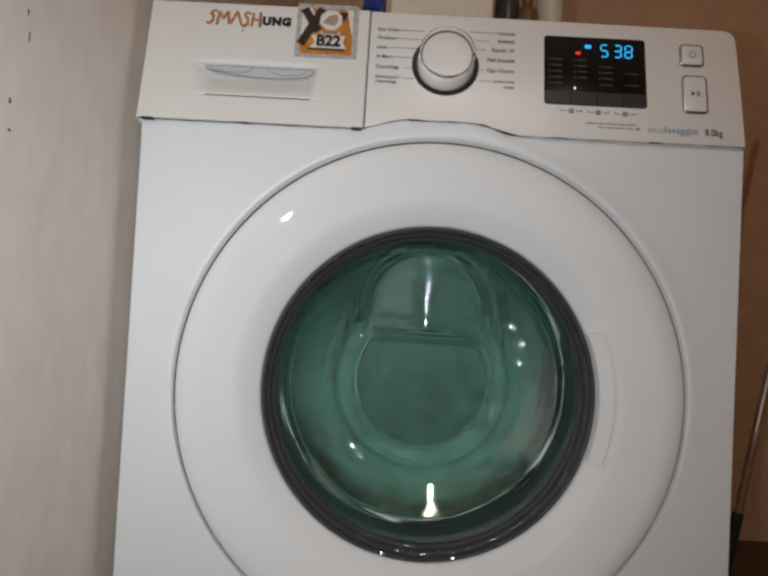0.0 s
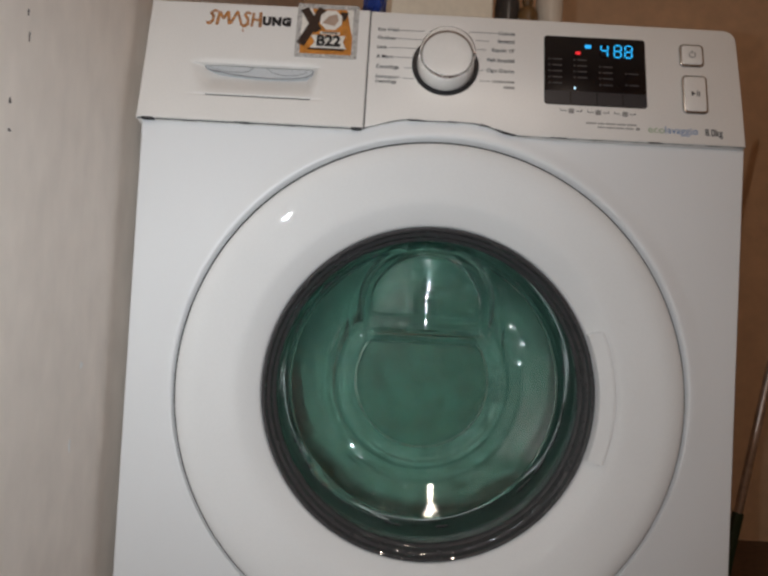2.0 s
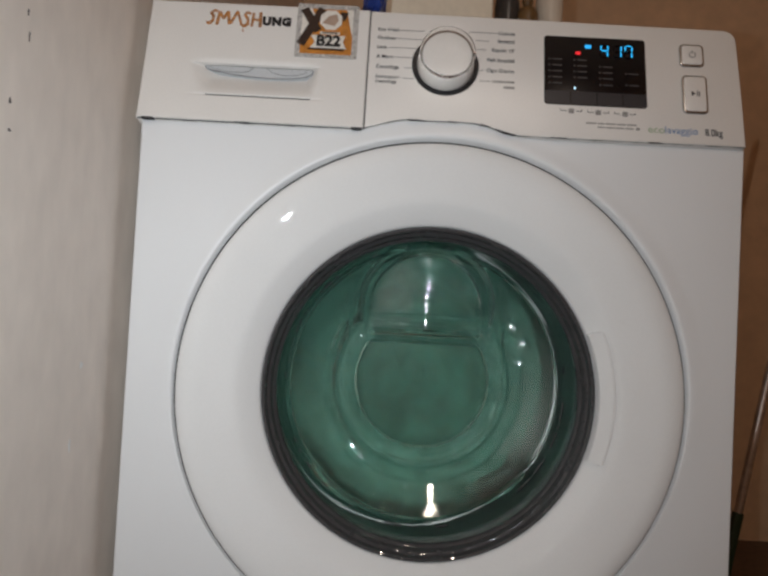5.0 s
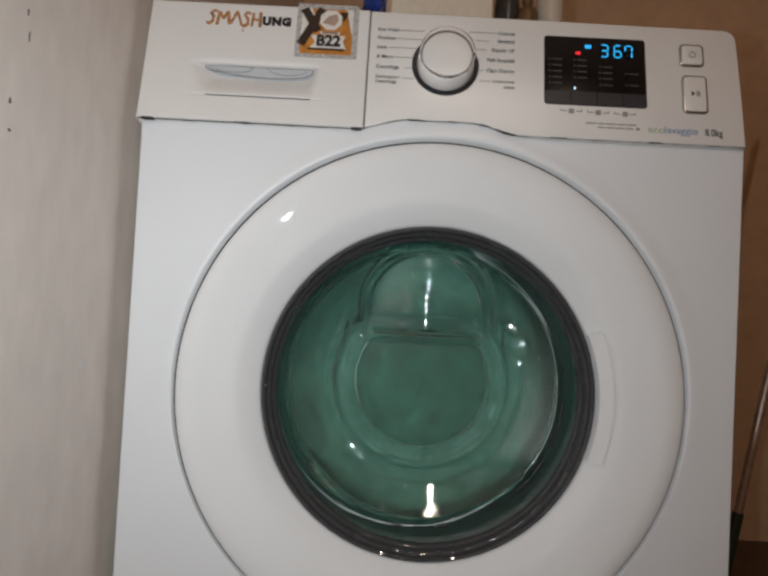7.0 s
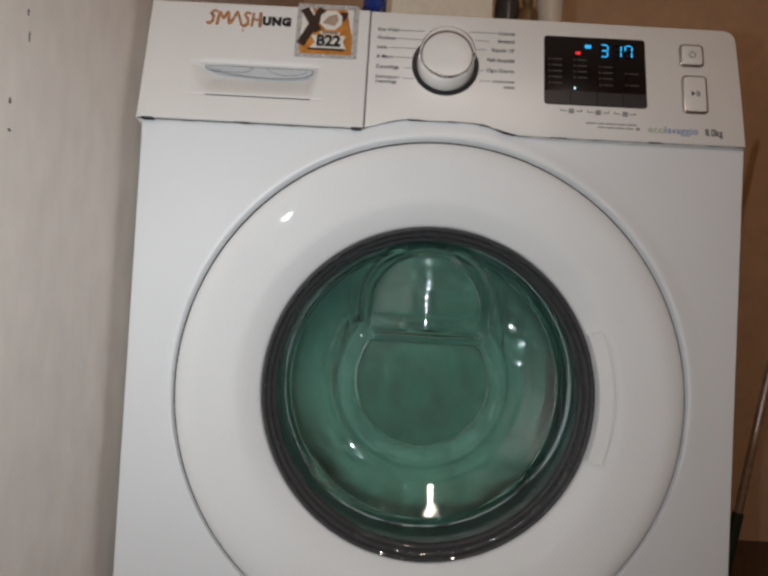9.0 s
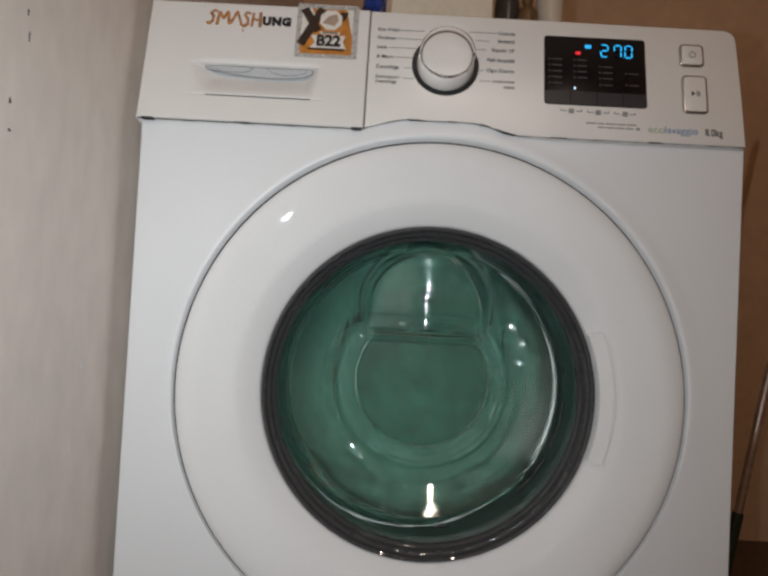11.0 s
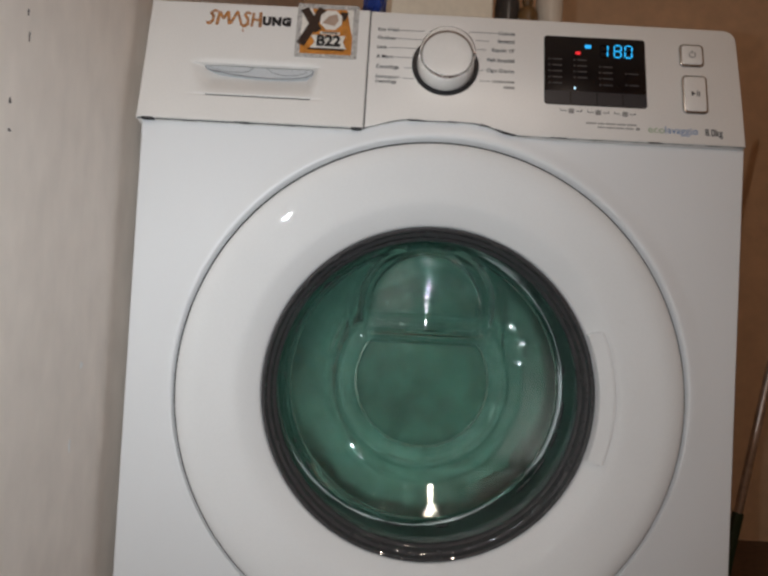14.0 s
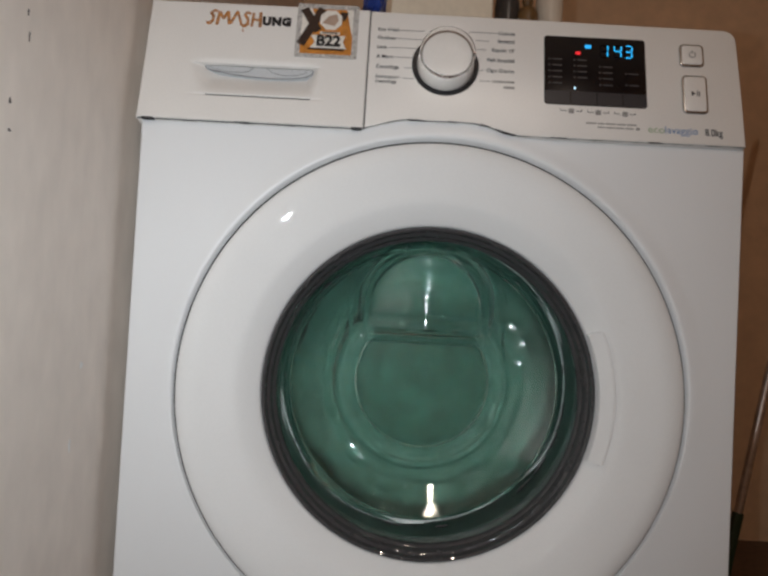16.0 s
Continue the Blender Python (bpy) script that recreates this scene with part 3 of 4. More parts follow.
def sticker():
    m = PANEL @ pose(-0.1215, -0.0006, 0.1030, 0, 0, 0)
    s = tagged(part("sticker", slab(rounded(-0.0305, -0.0305, 0.0320, 0.0300, 0.0015), -0.0002, 0.0004), STICKER_EDGE, m=m), "orange and brown square sticker with torn speckled border on the drawer", "sticker")

    def flat(name, pts, mat, lift, label=""):
        part(name, slab(pts, -0.0002 - lift * 0.00025, 0.0), mat, s, label)

    flat("print", rounded(-0.0255, -0.0265, 0.0265, 0.0245, 0.001), STICKER_ORANGE, 1, "orange printed field")
    flat("print", [(-0.0255, -0.0060), (-0.0175, -0.0060), (-0.0080, 0.0090), (-0.0160, 0.0245), (-0.0255, 0.0245)], STICKER_WHITE, 2)
    flat("print", [(0.0195, 0.0245), (0.0265, 0.0245), (0.0265, -0.0060), (0.0235, 0.0060)], STICKER_WHITE, 2)
    for a, b in (((-0.0235, 0.0240), (-0.0085, -0.0010)), ((-0.0050, 0.0245), (-0.0250, -0.0165))):
        d = Vector((b[0] - a[0], b[1] - a[1]))
        n = Vector((-d.y, d.x)).normalized() * 0.0042
        flat("print", [(a[0] + n.x, a[1] + n.y), (a[0] - n.x, a[1] - n.y), (b[0] - n.x, b[1] - n.y), (b[0] + n.x, b[1] + n.y)], STICKER_BROWN, 3 if a[0] < -0.01 else 4, "dark brown cross")
    flat("print", [(0.0130, 0.0215), (0.0215, 0.0215), (0.0185, 0.0120), (0.0160, 0.0120)], STICKER_BROWN, 3)
    flat("print", [(0.0042 + 0.0118 * math.cos(radians(a)), 0.0118 + 0.0118 * math.sin(radians(a))) for a in range(22, 382, 45)], STICKER_WHITE, 5)
    flat("print", [(-0.0045, 0.0080), (0.0020, 0.0160), (0.0100, 0.0185), (0.0118, 0.0110), (0.0080, 0.0050), (0.0010, 0.0065)], STICKER_TAN, 6)
    flat("print", [(-0.0150, -0.0200), (-0.0105, -0.0140), (-0.0150, -0.0060), (0.0195, -0.0060), (0.0175, -0.0130), (0.0210, -0.0200)], STICKER_WHITE, 5)
    flat("print", [(-0.0060, -0.0045), (0.0140, -0.0045), (0.0140, -0.0022), (-0.0060, -0.0022)], STICKER_WHITE, 7)
    flat("printed_bar", [(-0.0040, -0.0040), (0.0120, -0.0040), (0.0120, -0.0028), (-0.0040, -0.0028)], STICKER_BROWN, 8)
    flat("printed_bar", [(-0.0170, -0.0222), (0.0190, -0.0222), (0.0190, -0.0212), (-0.0170, -0.0212)], STICKER_BROWN, 8)
    lettering("B22", 0.0165, BLACK_INK, s, pose(0.0030, -0.0022, -0.0130), align="CENTER", bold=0.0007, wide=0.95)
    return s


sticker()


# ---- door
def door():
    prof = [(0.2440, 0.022), (0.2489, 0.016), (0.2489, 0.0050), (0.2486, 0.0018), (0.2477, -0.0004), (0.2464, -0.0019), (0.2440, -0.0031), (0.2400, -0.0041), (0.2360, -0.0046), (0.2320, -0.0047), (0.2270, -0.0042),
            (0.2210, -0.0031), (0.2140, -0.0016), (0.2060, 0.0001), (0.1990, 0.0015), (0.1945, 0.0026), (0.1915, 0.0036), (0.1892, 0.0046), (0.1870, 0.0058), (0.1850, 0.0071), (0.1812, 0.0094), (0.1784, 0.0114), (0.1752, 0.0137), (0.1724, 0.0158), (0.1702, 0.0176), (0.1688, 0.0192), (0.1682, 0.0215), (0.1684, 0.0340), (0.1900, 0.0400)]
    d = part("door", lathe(prof, 192), DOOR_WHITE, machine, "white round door frame, closed", DOOR)
    hand = [(0.1692, 0.0230), (0.1692, 0.0112), (0.1698, 0.0102), (0.1725, 0.0092), (0.1750, 0.0082), (0.1785, 0.0066), (0.1808, 0.0057), (0.1824, 0.0052), (0.1833, 0.0055), (0.1837, 0.0064), (0.1838, 0.0120)]
    plate = lathe(hand, 120, -19.6, 23.5)
    for v in plate.verts:
        # rounded outer corners
        turn = math.degrees(math.atan2(v.co.z, v.co.x))
        reach = radians(min(abs(turn - k) for k in (-19.6, 23.5))) * 0.18
        if reach < 0.006:
            most = 0.1838 - 0.006 + math.sqrt(max(0.0, 0.006 ** 2 - (0.006 - reach) ** 2))
            size = math.hypot(v.co.x, v.co.z)
            if size > most:
                v.co.x, v.co.z = v.co.x * most / size, v.co.z * most / size
    plate.verts.ensure_lookup_table()
    for end in (0, 120):
        plate.faces.new([plate.verts[121 * i + end] for i in range(len(hand))])
    part("door_handle", plate, DOOR_WHITE, d, "white pull plate set in the door frame")
    ring = lathe([(0.1700, 0.0300), (0.1696, 0.0268), (0.1684, 0.0248), (0.1668, 0.0242), (0.1653, 0.0252), (0.1646, 0.0285), (0.1641, 0.0310), (0.1630, 0.0319), (0.1616, 0.0325), (0.1607, 0.0345), (0.1603, 0.0375), (0.1596, 0.0397), (0.1584, 0.0404), (0.1572, 0.0420), (0.1566, 0.0455), (0.1580, 0.0480)], 420)
    for v in ring.verts:
        # sized to fit the camera's view, with waves added for broken glints
        v.co.x, v.co.z = v.co.x * 0.990, v.co.z * 0.990
        v.co.y += -0.0070 + 0.0008 * noise.noise(Vector((v.co.x * 115, 2.0, v.co.z * 115))) + 0.0004 * noise.noise(Vector((v.co.x * 320, 7.0, v.co.z * 320)))
    part("bezel", ring, BEZEL, d, "glossy dark stepped ring round the glass")
    return d


door_frame = door()


def bowl():
    """Pressed glass: a deep flat bottom with a fillet and a fine ridge round it, a flared wall, and a slanted, domed deflector above a stepped ledge."""
    # facets placed and tilted to glint at the camera: centre, half axes, turn, slopes
    GLINT_FACETS = ((0.1080, 0.0275, 0.0090, 0.0100, 0, -0.243, 0.068), (0.1100, 0.0465, 0.0090, 0.0120, 10, -0.246, 0.050), (0.0985, 0.0690, 0.0055, 0.0095, 20, -0.230, 0.018), (-0.0725, -0.0820, 0.0165, 0.0085, -42, 0.000, 0.222), (0.1120, -0.0700, 0.0035, 0.0060, -25, -0.252, 0.207), (-0.1010, 0.0520, 0.0030, 0.0200, -14, 0.036, 0.045))
    rim = ((0.1500, 0.0950), (0.1530, 0.0860), (0.1572, 0.0660), (0.1606, 0.0440), (0.1622, 0.0320), (0.1655, 0.0275))

    def base(r):
        if r < 0.1500:
            d, e = max(0.0, min(r, 0.1160) - 0.1010), max(0.0, r - 0.1160)
            return 0.1185 - 0.40 * d - 0.495 * e - 0.58 * e * e
        for (a, p), (b, q) in zip(rim, rim[1:]):
            if r <= b:
                return p + (q - p) * (r - a) / (b - a)
        return rim[-1][1]

    def dome(x, z):
        """How far a place lies inside the domed deflector: below 1 is inside."""
        return math.hypot(x / 0.0680, max(0.0, z - 0.0900) / 0.0610)

    def trough(x, z):
        d = z - 0.0763
        return 0.1195 + 0.009 * d - 0.66 * d * d + 0.25 * (math.hypot(0.0100, x - 0.0043) - 0.0100) + 0.00017 * noise.noise(Vector((x * 60, z * 110, 4.4)))

    def front(x, z):
        r = math.hypot(x, z)
        y = base(r) + 0.0125 * (1 - smooth_step(0.0740, 0.0900, r))
        low = 1 - smooth_step(0.040, 0.080, z)
        y -= low * 0.0016 * math.exp(-((r - 0.0925) / 0.0019) ** 2)
        y += low * 0.0046 * math.exp(-((r - 0.0985) / 0.0015) ** 2)
        # lean at the lowest place that sets a lamp streak for the camera
        y += 0.084 * x * smooth_step(-0.075, -0.105, z) * (1 - smooth_step(0.150, 0.156, r))
        # stepped ledge across the bowl
        wide = 1 - smooth_step(0.0640, 0.0720, abs(x))
        y += (0.1185 + 0.06 * (z - 0.05) - y) * wide * smooth_step(0.0430, 0.0505, z) * (1 - smooth_step(0.0800, 0.0860, z))
        y += (trough(x, z) - 0.0030 - y) * wide * smooth_step(0.0575, 0.0612, z) * (1 - smooth_step(0.0800, 0.0860, z))
        # domed deflector, its trough sloped to give the camera a streak of light
        edge = dome(x, z)
        inside = (1 - smooth_step(0.925, 1.045, edge)) * smooth_step(0.0735, 0.0785, z)
        y += (trough(x, z) - y) * inside
        y -= 0.0034 * math.exp(-((edge - 1.060) / 0.030) ** 2) * smooth_step(0.050, 0.062, z)
        y -= 0.0018 * math.exp(-((edge - 1.300) / 0.030) ** 2) * smooth_step(0.030, 0.070, z) * (1 - smooth_step(0.135, 0.145, r))
        for u, w, a, b, turn, gx, gz in GLINT_FACETS:
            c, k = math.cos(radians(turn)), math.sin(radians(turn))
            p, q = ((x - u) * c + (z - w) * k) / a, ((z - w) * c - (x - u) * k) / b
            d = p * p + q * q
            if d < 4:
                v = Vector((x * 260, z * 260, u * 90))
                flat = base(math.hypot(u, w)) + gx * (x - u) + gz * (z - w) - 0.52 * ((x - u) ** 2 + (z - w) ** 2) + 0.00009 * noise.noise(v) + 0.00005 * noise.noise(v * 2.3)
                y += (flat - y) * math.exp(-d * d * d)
        return y + ripple(x, z, 0)

    def back(x, z):
        r = math.hypot(x, z)
        y = base(r) + 0.0125 * (1 - smooth_step(0.0960, 0.1180, r))
        inside = (1 - smooth_step(0.95, 1.20, dome(x, z))) * smooth_step(0.0550, 0.0900, z)
        y += (trough(0.0, z) + 0.0150 + 0.10 * (z - 0.0763) - y) * inside
        # beads added on the far face to draw dark outlines behind near edges
        low = 1 - smooth_step(0.040, 0.060, z)
        wide = 1 - smooth_step(0.0630, 0.0690, abs(x))
        y += low * (0.0042 * math.exp(-((r - 0.0835) / 0.0036) ** 2) + 0.0034 * math.exp(-((r - 0.1012) / 0.0022) ** 2))
        y += 0.0042 * math.exp(-((dome(x, z) - 1.0) / 0.046) ** 2) * smooth_step(0.040, 0.050, z)
        for at, high, broad in ((0.0515, 0.0034, 0.0028), (0.0680, 0.0034, 0.0040)):
            y += wide * high * math.exp(-((z - at) / broad) ** 2)
        return y + 0.0058 + ripple(x, z, 1)

    def ripple(x, z, k):
        v = Vector((x, z, 0.3 + k))
        out = smooth_step(0.098, 0.112, math.hypot(x, z)) * (1 - 0.85 * smooth_step(-0.09, -0.11, z) * (1 - smooth_step(0.02, 0.04, abs(x - 0.015))))
        flow = Vector((math.atan2(z, x) * 5.5, math.hypot(x, z) * 16, 2.0 + k))
        return out * (0.00030 * noise.noise(v * 55) + 0.00022 * noise.noise(v * 130) + 0.00035 * noise.noise(flow * 2.4)) + 0.00012 * noise.noise(v * 42)

    nr, na = 270, 440
    bm = bmesh.new()
    radii = [0.1655 * (i / nr) for i in range(1, nr + 1)]
    sides = []
    for shape in (front, back):
        mid = bm.verts.new((0, shape(0, 0), 0))
        rows = []
        for r in radii:
            row = []
            for k in range(na):
                a = 2 * math.pi * k / na
                x, z = r * math.cos(a), r * math.sin(a)
                row.append(bm.verts.new((x, shape(x, z), z)))
            rows.append(row)
        for k in range(na):
            bm.faces.new((mid, rows[0][k], rows[0][(k + 1) % na]))
        for p, q in zip(rows, rows[1:]):
            ring_faces(bm, p, q)
        sides.append(rows[-1])
    ring_faces(bm, sides[0], sides[1])
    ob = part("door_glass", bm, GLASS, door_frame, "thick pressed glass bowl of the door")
    me = ob.data
    me.polygons.foreach_set("use_smooth", [True] * len(me.polygons))
    ob.visible_shadow = False
    return ob


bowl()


def gasket():
    prof = [(0.2300, 0.036), (0.1860, 0.036)]
    for i in range(61):
        y = 0.036 + 0.062 * i / 60
        prof.append((0.1745 + 0.0022 * math.cos(y * 420) + 0.0012 * math.cos(y * 190 + 1.0), y))
    prof += [(0.1735, 0.0975), (0.1712, 0.0962), (0.1708, 0.0974), (0.1735, 0.0990), (0.1790, 0.100), (0.1900, 0.102), (0.2350, 0.104)]
    part("gasket", lathe(prof, 160), RUBBER, machine, "dark grey folded rubber door seal", DOOR)
    # drops of water added round the rim of the glass to catch glints
    rng = random.Random(11)
    bm = bmesh.new()
    for i in range(270):
        a = rng.choice((rng.uniform(0, 360), rng.uniform(-50, 35), rng.uniform(-50, -5), rng.uniform(205, 285), rng.uniform(110, 160)))
        r, y = rng.choice(((0.1535, 0.0808), (0.1577, 0.0326), (0.1592, 0.0270), (0.1608, 0.0248), (0.1635, 0.0180), (0.1652, 0.0167)))
        long = rng.choice((0.0012, 0.0018, 0.0030, 0.0055))
        wide = rng.uniform(0.0007, 0.0014)
        m = Matrix.Rotation(-radians(a), 4, "Y") @ Matrix.Translation((r, y, 0)) @ Matrix.Diagonal((wide, wide, long, 1))
        bmesh.ops.create_icosphere(bm, subdivisions=2, radius=1, matrix=m)
    tagged(part("water", bm, WATER, machine, "water drops added for glints round the rim of the glass", DOOR), kind="stuff")
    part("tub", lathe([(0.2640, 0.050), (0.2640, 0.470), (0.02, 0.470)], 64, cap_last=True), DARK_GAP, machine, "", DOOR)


gasket()

DRUM_C = (-0.0045, 0.108, 0.4910)


def drum_and_laundry():
    prof = [(0.1725, 0.0030), (0.1665, 0.0012), (0.1628, -0.0012), (0.1608, -0.0008), (0.1605, 0.0016), (0.1622, 0.0040), (0.1700, 0.0075), (0.1900, 0.014), (0.2250, 0.020), (0.2420, 0.030), (0.2440, 0.340), (0.2300, 0.352), (0.0200, 0.350)]
    d = part("drum", lathe(prof, 128, cap_last=True), STEEL, machine, "stainless steel drum with a rolled rim", pose(*DRUM_C))
    for k in range(3):
        m = Matrix.Rotation(radians(120 * k + 20), 4, "Y")
        part("paddle", box(-0.02, 0.05, -0.243, 0.02, 0.33, -0.200, 0.008), DRAWER_GREY, d, "", m)
    # one pressed mass of wet cloth, turning with the drum
    nr, na = 60, 200
    bm = bmesh.new()

    def fold(r, a):
        c = Vector((math.cos(a) * r, math.sin(a) * r, 0))
        y = 0.084 - 0.026 * smooth_step(0.045, 0.120, r)
        y += 0.010 * smooth_step(0.02, 0.09, r) * noise.noise(c * 26) + (0.002 + 0.004 * smooth_step(0.06, 0.11, r)) * noise.noise(c * 60 + Vector((3, 1, 7)))
        y += 0.007 * math.sin(a * 5 + 9 * r * 10) * smooth_step(0.02, 0.1, r) * noise.noise(c * 9 + Vector((5, 5, 5)))
        return max(y, 0.050) + 0.030 * smooth_step(0.155, 0.19, r)

    mid = bm.verts.new((0, fold(0, 0), 0))
    rows = []
    for i in range(1, nr + 1):
        r = 0.222 * i / nr
        rows.append([bm.verts.new((r * math.cos(2 * math.pi * k / na), fold(r, 2 * math.pi * k / na), r * math.sin(2 * math.pi * k / na))) for k in range(na)])
    for k in range(na):
        bm.faces.new((mid, rows[0][k], rows[0][(k + 1) % na]))
    for p, q in zip(rows, rows[1:]):
        ring_faces(bm, p, q)
    rows.append([bm.verts.new((v.co.x, 0.32, v.co.z)) for v in rows[-1]])
    ring_faces(bm, rows[-2], rows[-1])
    bm.faces.new(rows[-1])
    laundry = tagged(part("laundry", bm, CLOTH, None, m=pose(*DRUM_C)), "wet green laundry pressed round inside the spinning drum", "laundry")
    bm = bmesh.new()
    rows = []
    for i in range(9):
        r = 0.150 + 0.0026 * i
        rows.append([])
        for k in range(41):
            a = radians(340 + 30 * k / 40)
            rows[-1].append(bm.verts.new((r * math.cos(a), 0.034 + 0.012 * abs(i / 4 - 1) ** 2 + 0.014 * abs(k / 20 - 1) ** 3 + 0.004 * math.sin(k * 0.7 + i), r * math.sin(a))))
    for p, q in zip(rows, rows[1:]):
        ring_faces(bm, p, q, False)
    ext = bmesh.ops.extrude_face_region(bm, geom=bm.faces[:])
    for v in [g for g in ext["geom"] if isinstance(g, bmesh.types.BMVert)]:
        v.co.y += 0.02
    sock = tagged(part("dark_garment", bm, DARK_CLOTH, None, m=pose(*DRUM_C)), "dark brown garment wedged among the green laundry", "garment")
    return d, laundry, sock


drum, laundry, garment = drum_and_laundry()


# ---------------------------------------------------------------- things behind and beside the machine
def bottle(name, prof, mat, label, category, at, cap=None):
    ob = part(name, lathe(prof, 48, cap_first=True, cap_last=True), mat, None, "", pose(*at, -90, 0, 0))
    tagged(ob, label, category)
    if cap:
        part("cap", lathe(cap[0], 32, cap_first=True, cap_last=True), cap[1], ob)
    return ob


TOP = 0.868
carton = tagged(part("detergent_box", box(-0.080, 0.0, 0, 0.080, 0.09, 0.26, 0.003), CARTON, None, "", pose(0.005, 0.283, TOP)), "cream cardboard detergent box on the machine", "box")
part("flap", box(-0.079, -0.003, 0.20, 0.079, -0.0005, 0.262, 0.001), CARTON, carton)
# dark bottle shape put in for the dark gap beside the box
bottle("dark_bottle", [(0.016, 0), (0.0185, -0.005), (0.0185, -0.16), (0.016, -0.19), (0.010, -0.21), (0.010, -0.235)], DARK_BOTTLE, "dark grey bottle shape in the dark gap beside the box", "bottle", (0.112, 0.325, TOP))
bottle("white_bottle", [(0.018, 0), (0.0205, -0.005), (0.0205, -0.19), (0.018, -0.21), (0.012, -0.225), (0.012, -0.24)], WHITE_BOTTLE, "cream plastic bottle standing on the machine", "bottle", (0.181, 0.350, TOP))


def cap_tub():
    ob = tagged(part("small_jar", lathe([(0.012, 0), (0.014, -0.004), (0.014, -0.128), (0.012, -0.132)], 32, cap_first=True, cap_last=True), WHITE_BOTTLE, None, "", pose(0.1405, 0.315, TOP, -90, 0, 0)), "small cream jar with a brown knobbed lid", "jar")
    bm = lathe([(0.0145, -0.1320), (0.0150, -0.1340), (0.0150, -0.1480), (0.0120, -0.1560), (0.0060, -0.1600), (0.0085, -0.1680), (0.0040, -0.1740)], 24, cap_first=True, cap_last=True)
    part("lid", bm, BRONZE, ob, "brown knobbed lid")


cap_tub()


def crumpled_bag():
    bm = bmesh.new()
    bmesh.ops.create_icosphere(bm, subdivisions=5, radius=1)
    for v in bm.verts:
        c = v.co.copy()
        k = 1 + 0.30 * noise.noise(c * 1.7) + 0.22 * abs(noise.noise(c * 3.6)) + 0.10 * noise.noise(c * 8)
        v.co = Vector((c.x * 0.014 * k + 0.012 * max(0.0, c.z), c.y * 0.024 * k, max(0.0, 0.052 + c.z * 0.062 * k)))
    tagged(part("plastic_bag", bm, BLUE_PLASTIC, None, "", pose(-0.0840, 0.170, TOP)), "crumpled dark blue plastic bag on the machine", "bag")


crumpled_bag()


def stick():
    a, b = Vector((0.6000, 0.600, 0.0)), Vector((0.8220, 0.600, 1.20))
    d = (b - a)
    m = Matrix.Translation(a) @ d.to_track_quat("Z", "Y").to_matrix().to_4x4()
    bm = lathe([(0.0078, 0), (0.0078, -d.length), (0.006, -d.length - 0.004)], 24, cap_first=True, cap_last=True)
    bmesh.ops.rotate(bm, verts=bm.verts, matrix=Matrix.Rotation(radians(-90), 3, "X"))
    for v in bm.verts:
        v.co.z = abs(v.co.z)
    ob = tagged(part("broom", bm, RED_HANDLE, None, "", m), "thin dark metal broom stick leaning in the corner", "broom")
    part("socket", box(-0.0085, -0.0085, 0.0, 0.0085, 0.0085, 0.222, 0.004), GREEN_GRIP, ob, "dark green plastic socket")


stick()


def chips():
    for y, z, h, w, mat in ((-0.060, 0.5053, 0.0030, 0.0040, CHIP), (-0.0715, 0.437, 0.0060, 0.0022, CHIP), (-0.1752, 0.7675, 0.0026, 0.0014, SCUFF), (-0.1719, 0.7512, 0.0040, 0.0012, SCUFF), (-0.1897, 0.6991, 0.0022, 0.0018, SCUFF), (-0.1884, 0.6790, 0.0012, 0.0026, SCUFF)):
        bm = bmesh.new()
        pts = [bm.verts.new((0, math.cos(t) * w * (0.7 + 0.3 * math.sin(3 * t + z * 40)), math.sin(t) * h)) for t in [k * math.pi / 5 for k in range(10)]]
        f = bm.faces.new(pts)
        ext = bmesh.ops.extrude_face_region(bm, geom=[f])
        for v in [g for g in ext["geom"] if isinstance(g, bmesh.types.BMVert)]:
            v.co.x += 0.0004
        part("paint_chip", bm, mat, WALL, "", pose(-0.3131, y, z))


chips()


# ---------------------------------------------------------------- what moves
FIGURES = {0: 538, 5: 525, 10: 512, 15: 498, 20: 488, 25: 475, 30: 463, 35: 452, 40: 440, 63: 386, 65: 378, 70: 367, 75: 355, 80: 342, 85: 329, 90: 317, 92: 311, 113: 263,
           115: 255, 120: 237, 125: 223, 130: 205, 135: 196, 140: 180, 145: 173, 150: 162, 155: 153, 160: 143}
SHOWN = {20: 488, 40: 497, 115: 298, 125: 238, 130: 209, 135: 198, 150: 168, 155: 158}
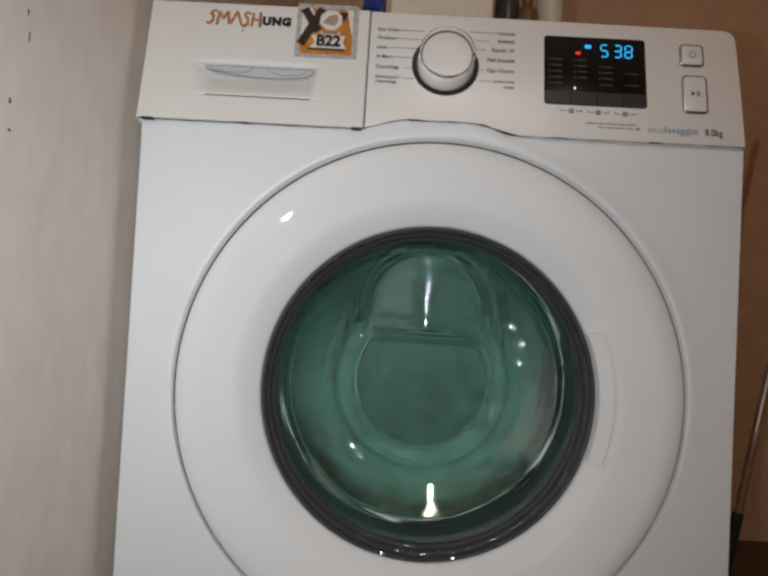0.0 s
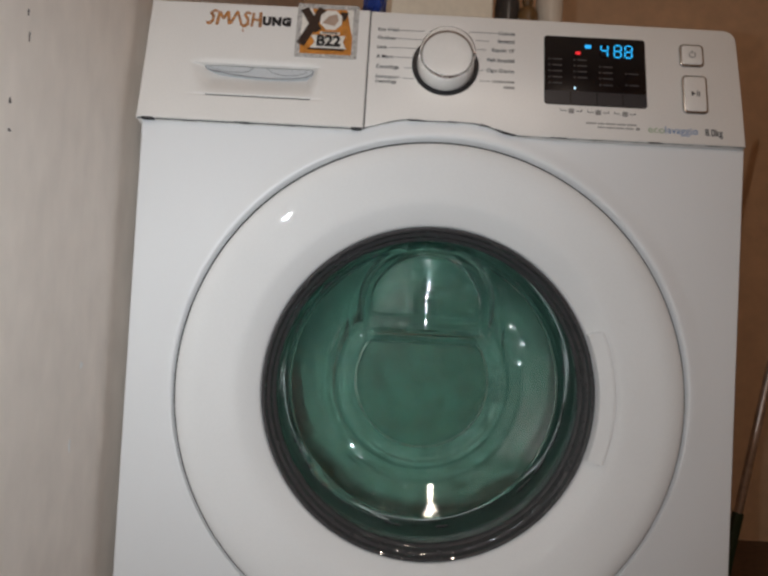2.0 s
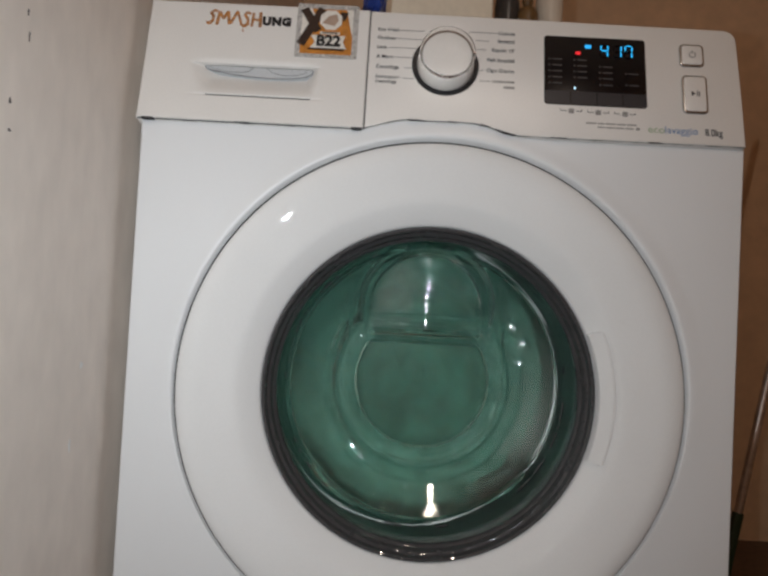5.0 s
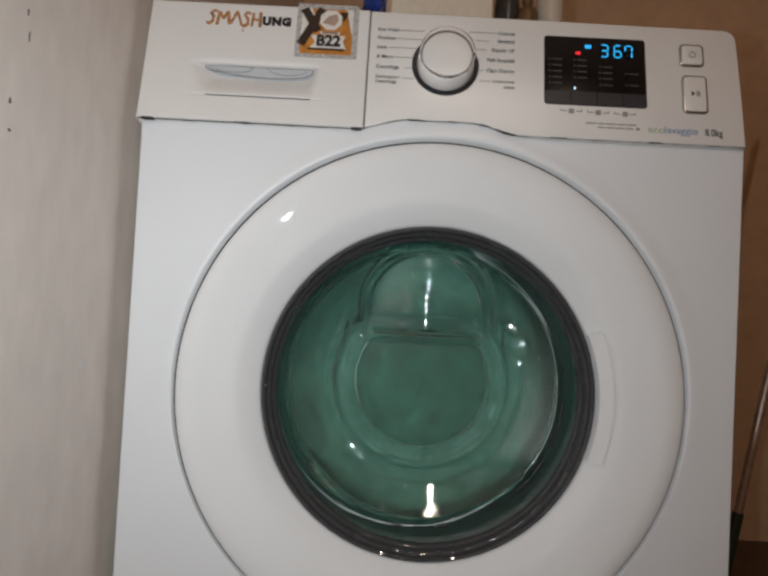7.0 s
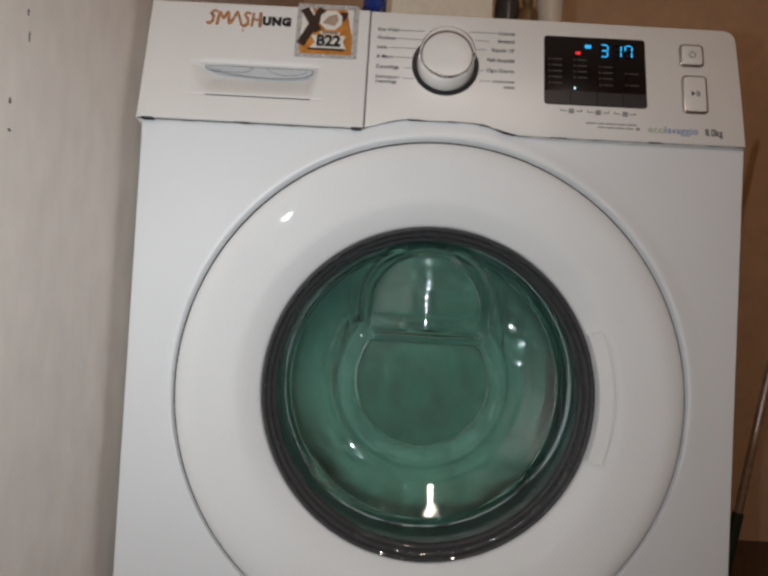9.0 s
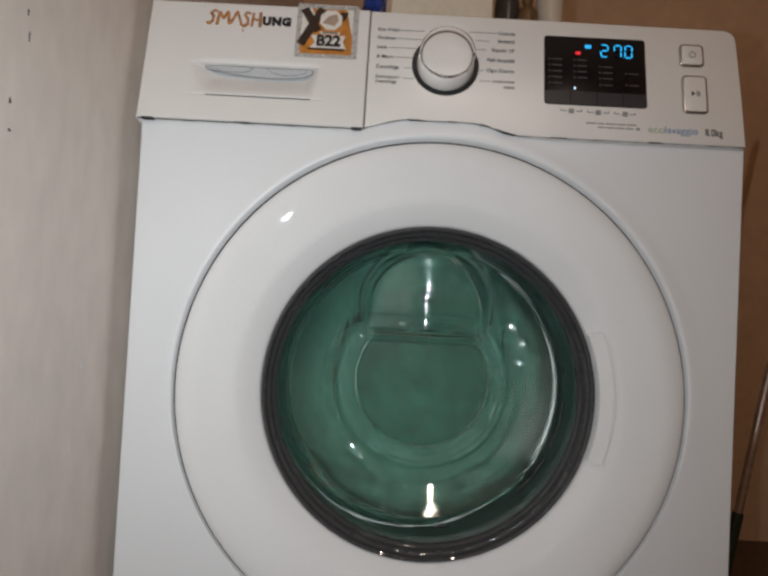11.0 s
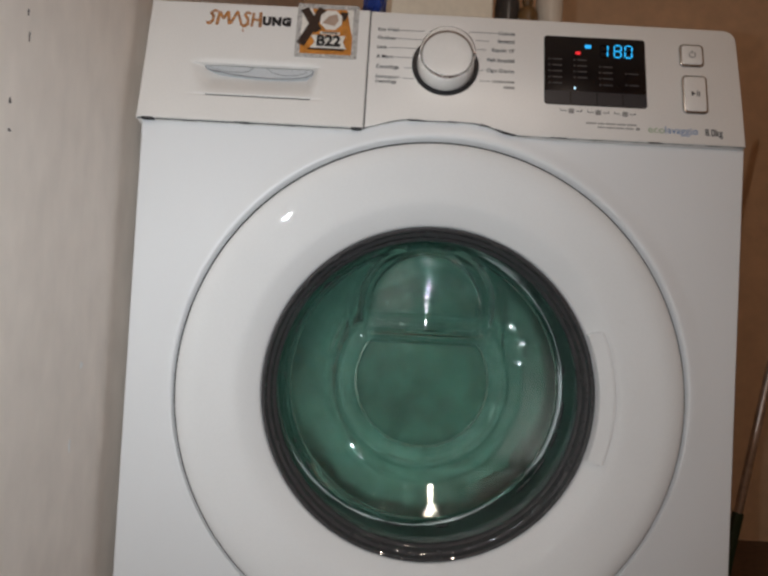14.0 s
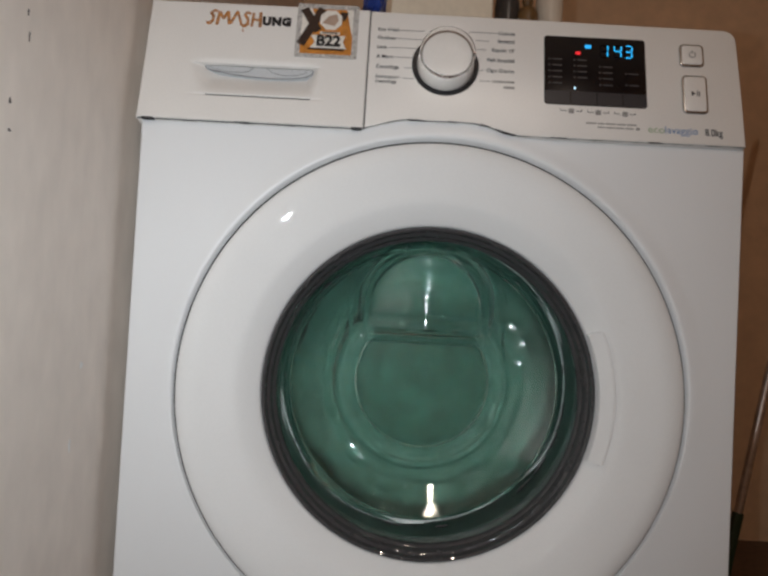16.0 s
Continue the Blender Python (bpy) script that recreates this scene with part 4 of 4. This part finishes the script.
# the drum's shift from its middle, in tenths of millimetres to the right and down, every half second
SHIFT = {0: (28, -23), 5: (-17, 17), 10: (68, 45), 15: (85, -23), 20: (62, -34), 25: (68, -34), 30: (62, 28), 35: (-11, 51), 40: (-28, 6), 65: (-45, 0), 70: (-51, 45), 75: (-45, 40), 80: (-45, -17),
         85: (34, -68), 90: (91, 51), 113: (-60, 60), 114: (0, -105), 115: (-79, 62), 116: (80, -60), 117: (-75, -60), 118: (60, 60), 119: (0, -110), 120: (-34, 68), 121: (80, -40), 122: (-20, -95), 123: (-40, 70), 124: (40, -100),
         125: (-102, 28), 126: (90, 60), 127: (0, -80), 128: (-40, 70), 129: (70, 20), 130: (-28, -119), 135: (23, -34), 140: (-11, 28), 145: (23, -34), 150: (17, -6), 155: (-23, 23), 160: (34, -6)}


def between(table, k):
    keys = sorted(table)
    for a, b in zip(keys, keys[1:]):
        if a <= k <= b:
            t = (k - a) / (b - a)
            p, q = table[a], table[b]
            return tuple(u + (v - u) * t for u, v in zip(p, q)) if isinstance(p, tuple) else p + (q - p) * t
    return table[keys[-1]]


def motions():
    # lit figures: each bar turns its bright face to the front or edge-on
    numbers = [str(SHOWN.get(k, round(between(FIGURES, k)))) for k in range(161)]
    switched = [(ob, at, up, [key in DIGITS[s[k]] for s in numbers]) for ob, k, key, at, up in bars]
    switched.append((red_bar, (0.1326, -0.0012, 0.0919), 0, [((k / 10 - 0.77) % 1.0) < 0.57 for k in range(161)]))
    for ob, at, up, lit in switched:
        def state(on):
            turn = 0 if on else 82
            return pose(*at, 0, 0, turn) if up else pose(*at, -turn, 0, 0)
        rows = [(0.0, state(lit[0]))]
        for k in range(1, 161):
            if lit[k] != lit[k - 1]:
                rows.append(((k - 1) / 10 + 1 / 30, state(lit[k - 1])))
                rows.append((k / 10 - 1 / 30, state(lit[k])))
        rows.append((16.0, state(lit[160])))
        walk(ob, rows)
    # the drum spins and swings on its springs, the laundry with it
    rows = []
    for k in range(161):
        dx, dz = between(SHIFT, k)
        if k not in SHIFT:
            a = k * 2.31
            dx, dz = 0.6 * dx + 55 * math.cos(a), 0.6 * dz + 45 * math.sin(a)
        rows.append((k / 10, pose(DRUM_C[0] + dx * 1e-4, DRUM_C[1], DRUM_C[2] - dz * 1e-4, 0, 80 * k, 0)))
    for ob in (drum, laundry, garment):
        walk(ob, rows)


motions()
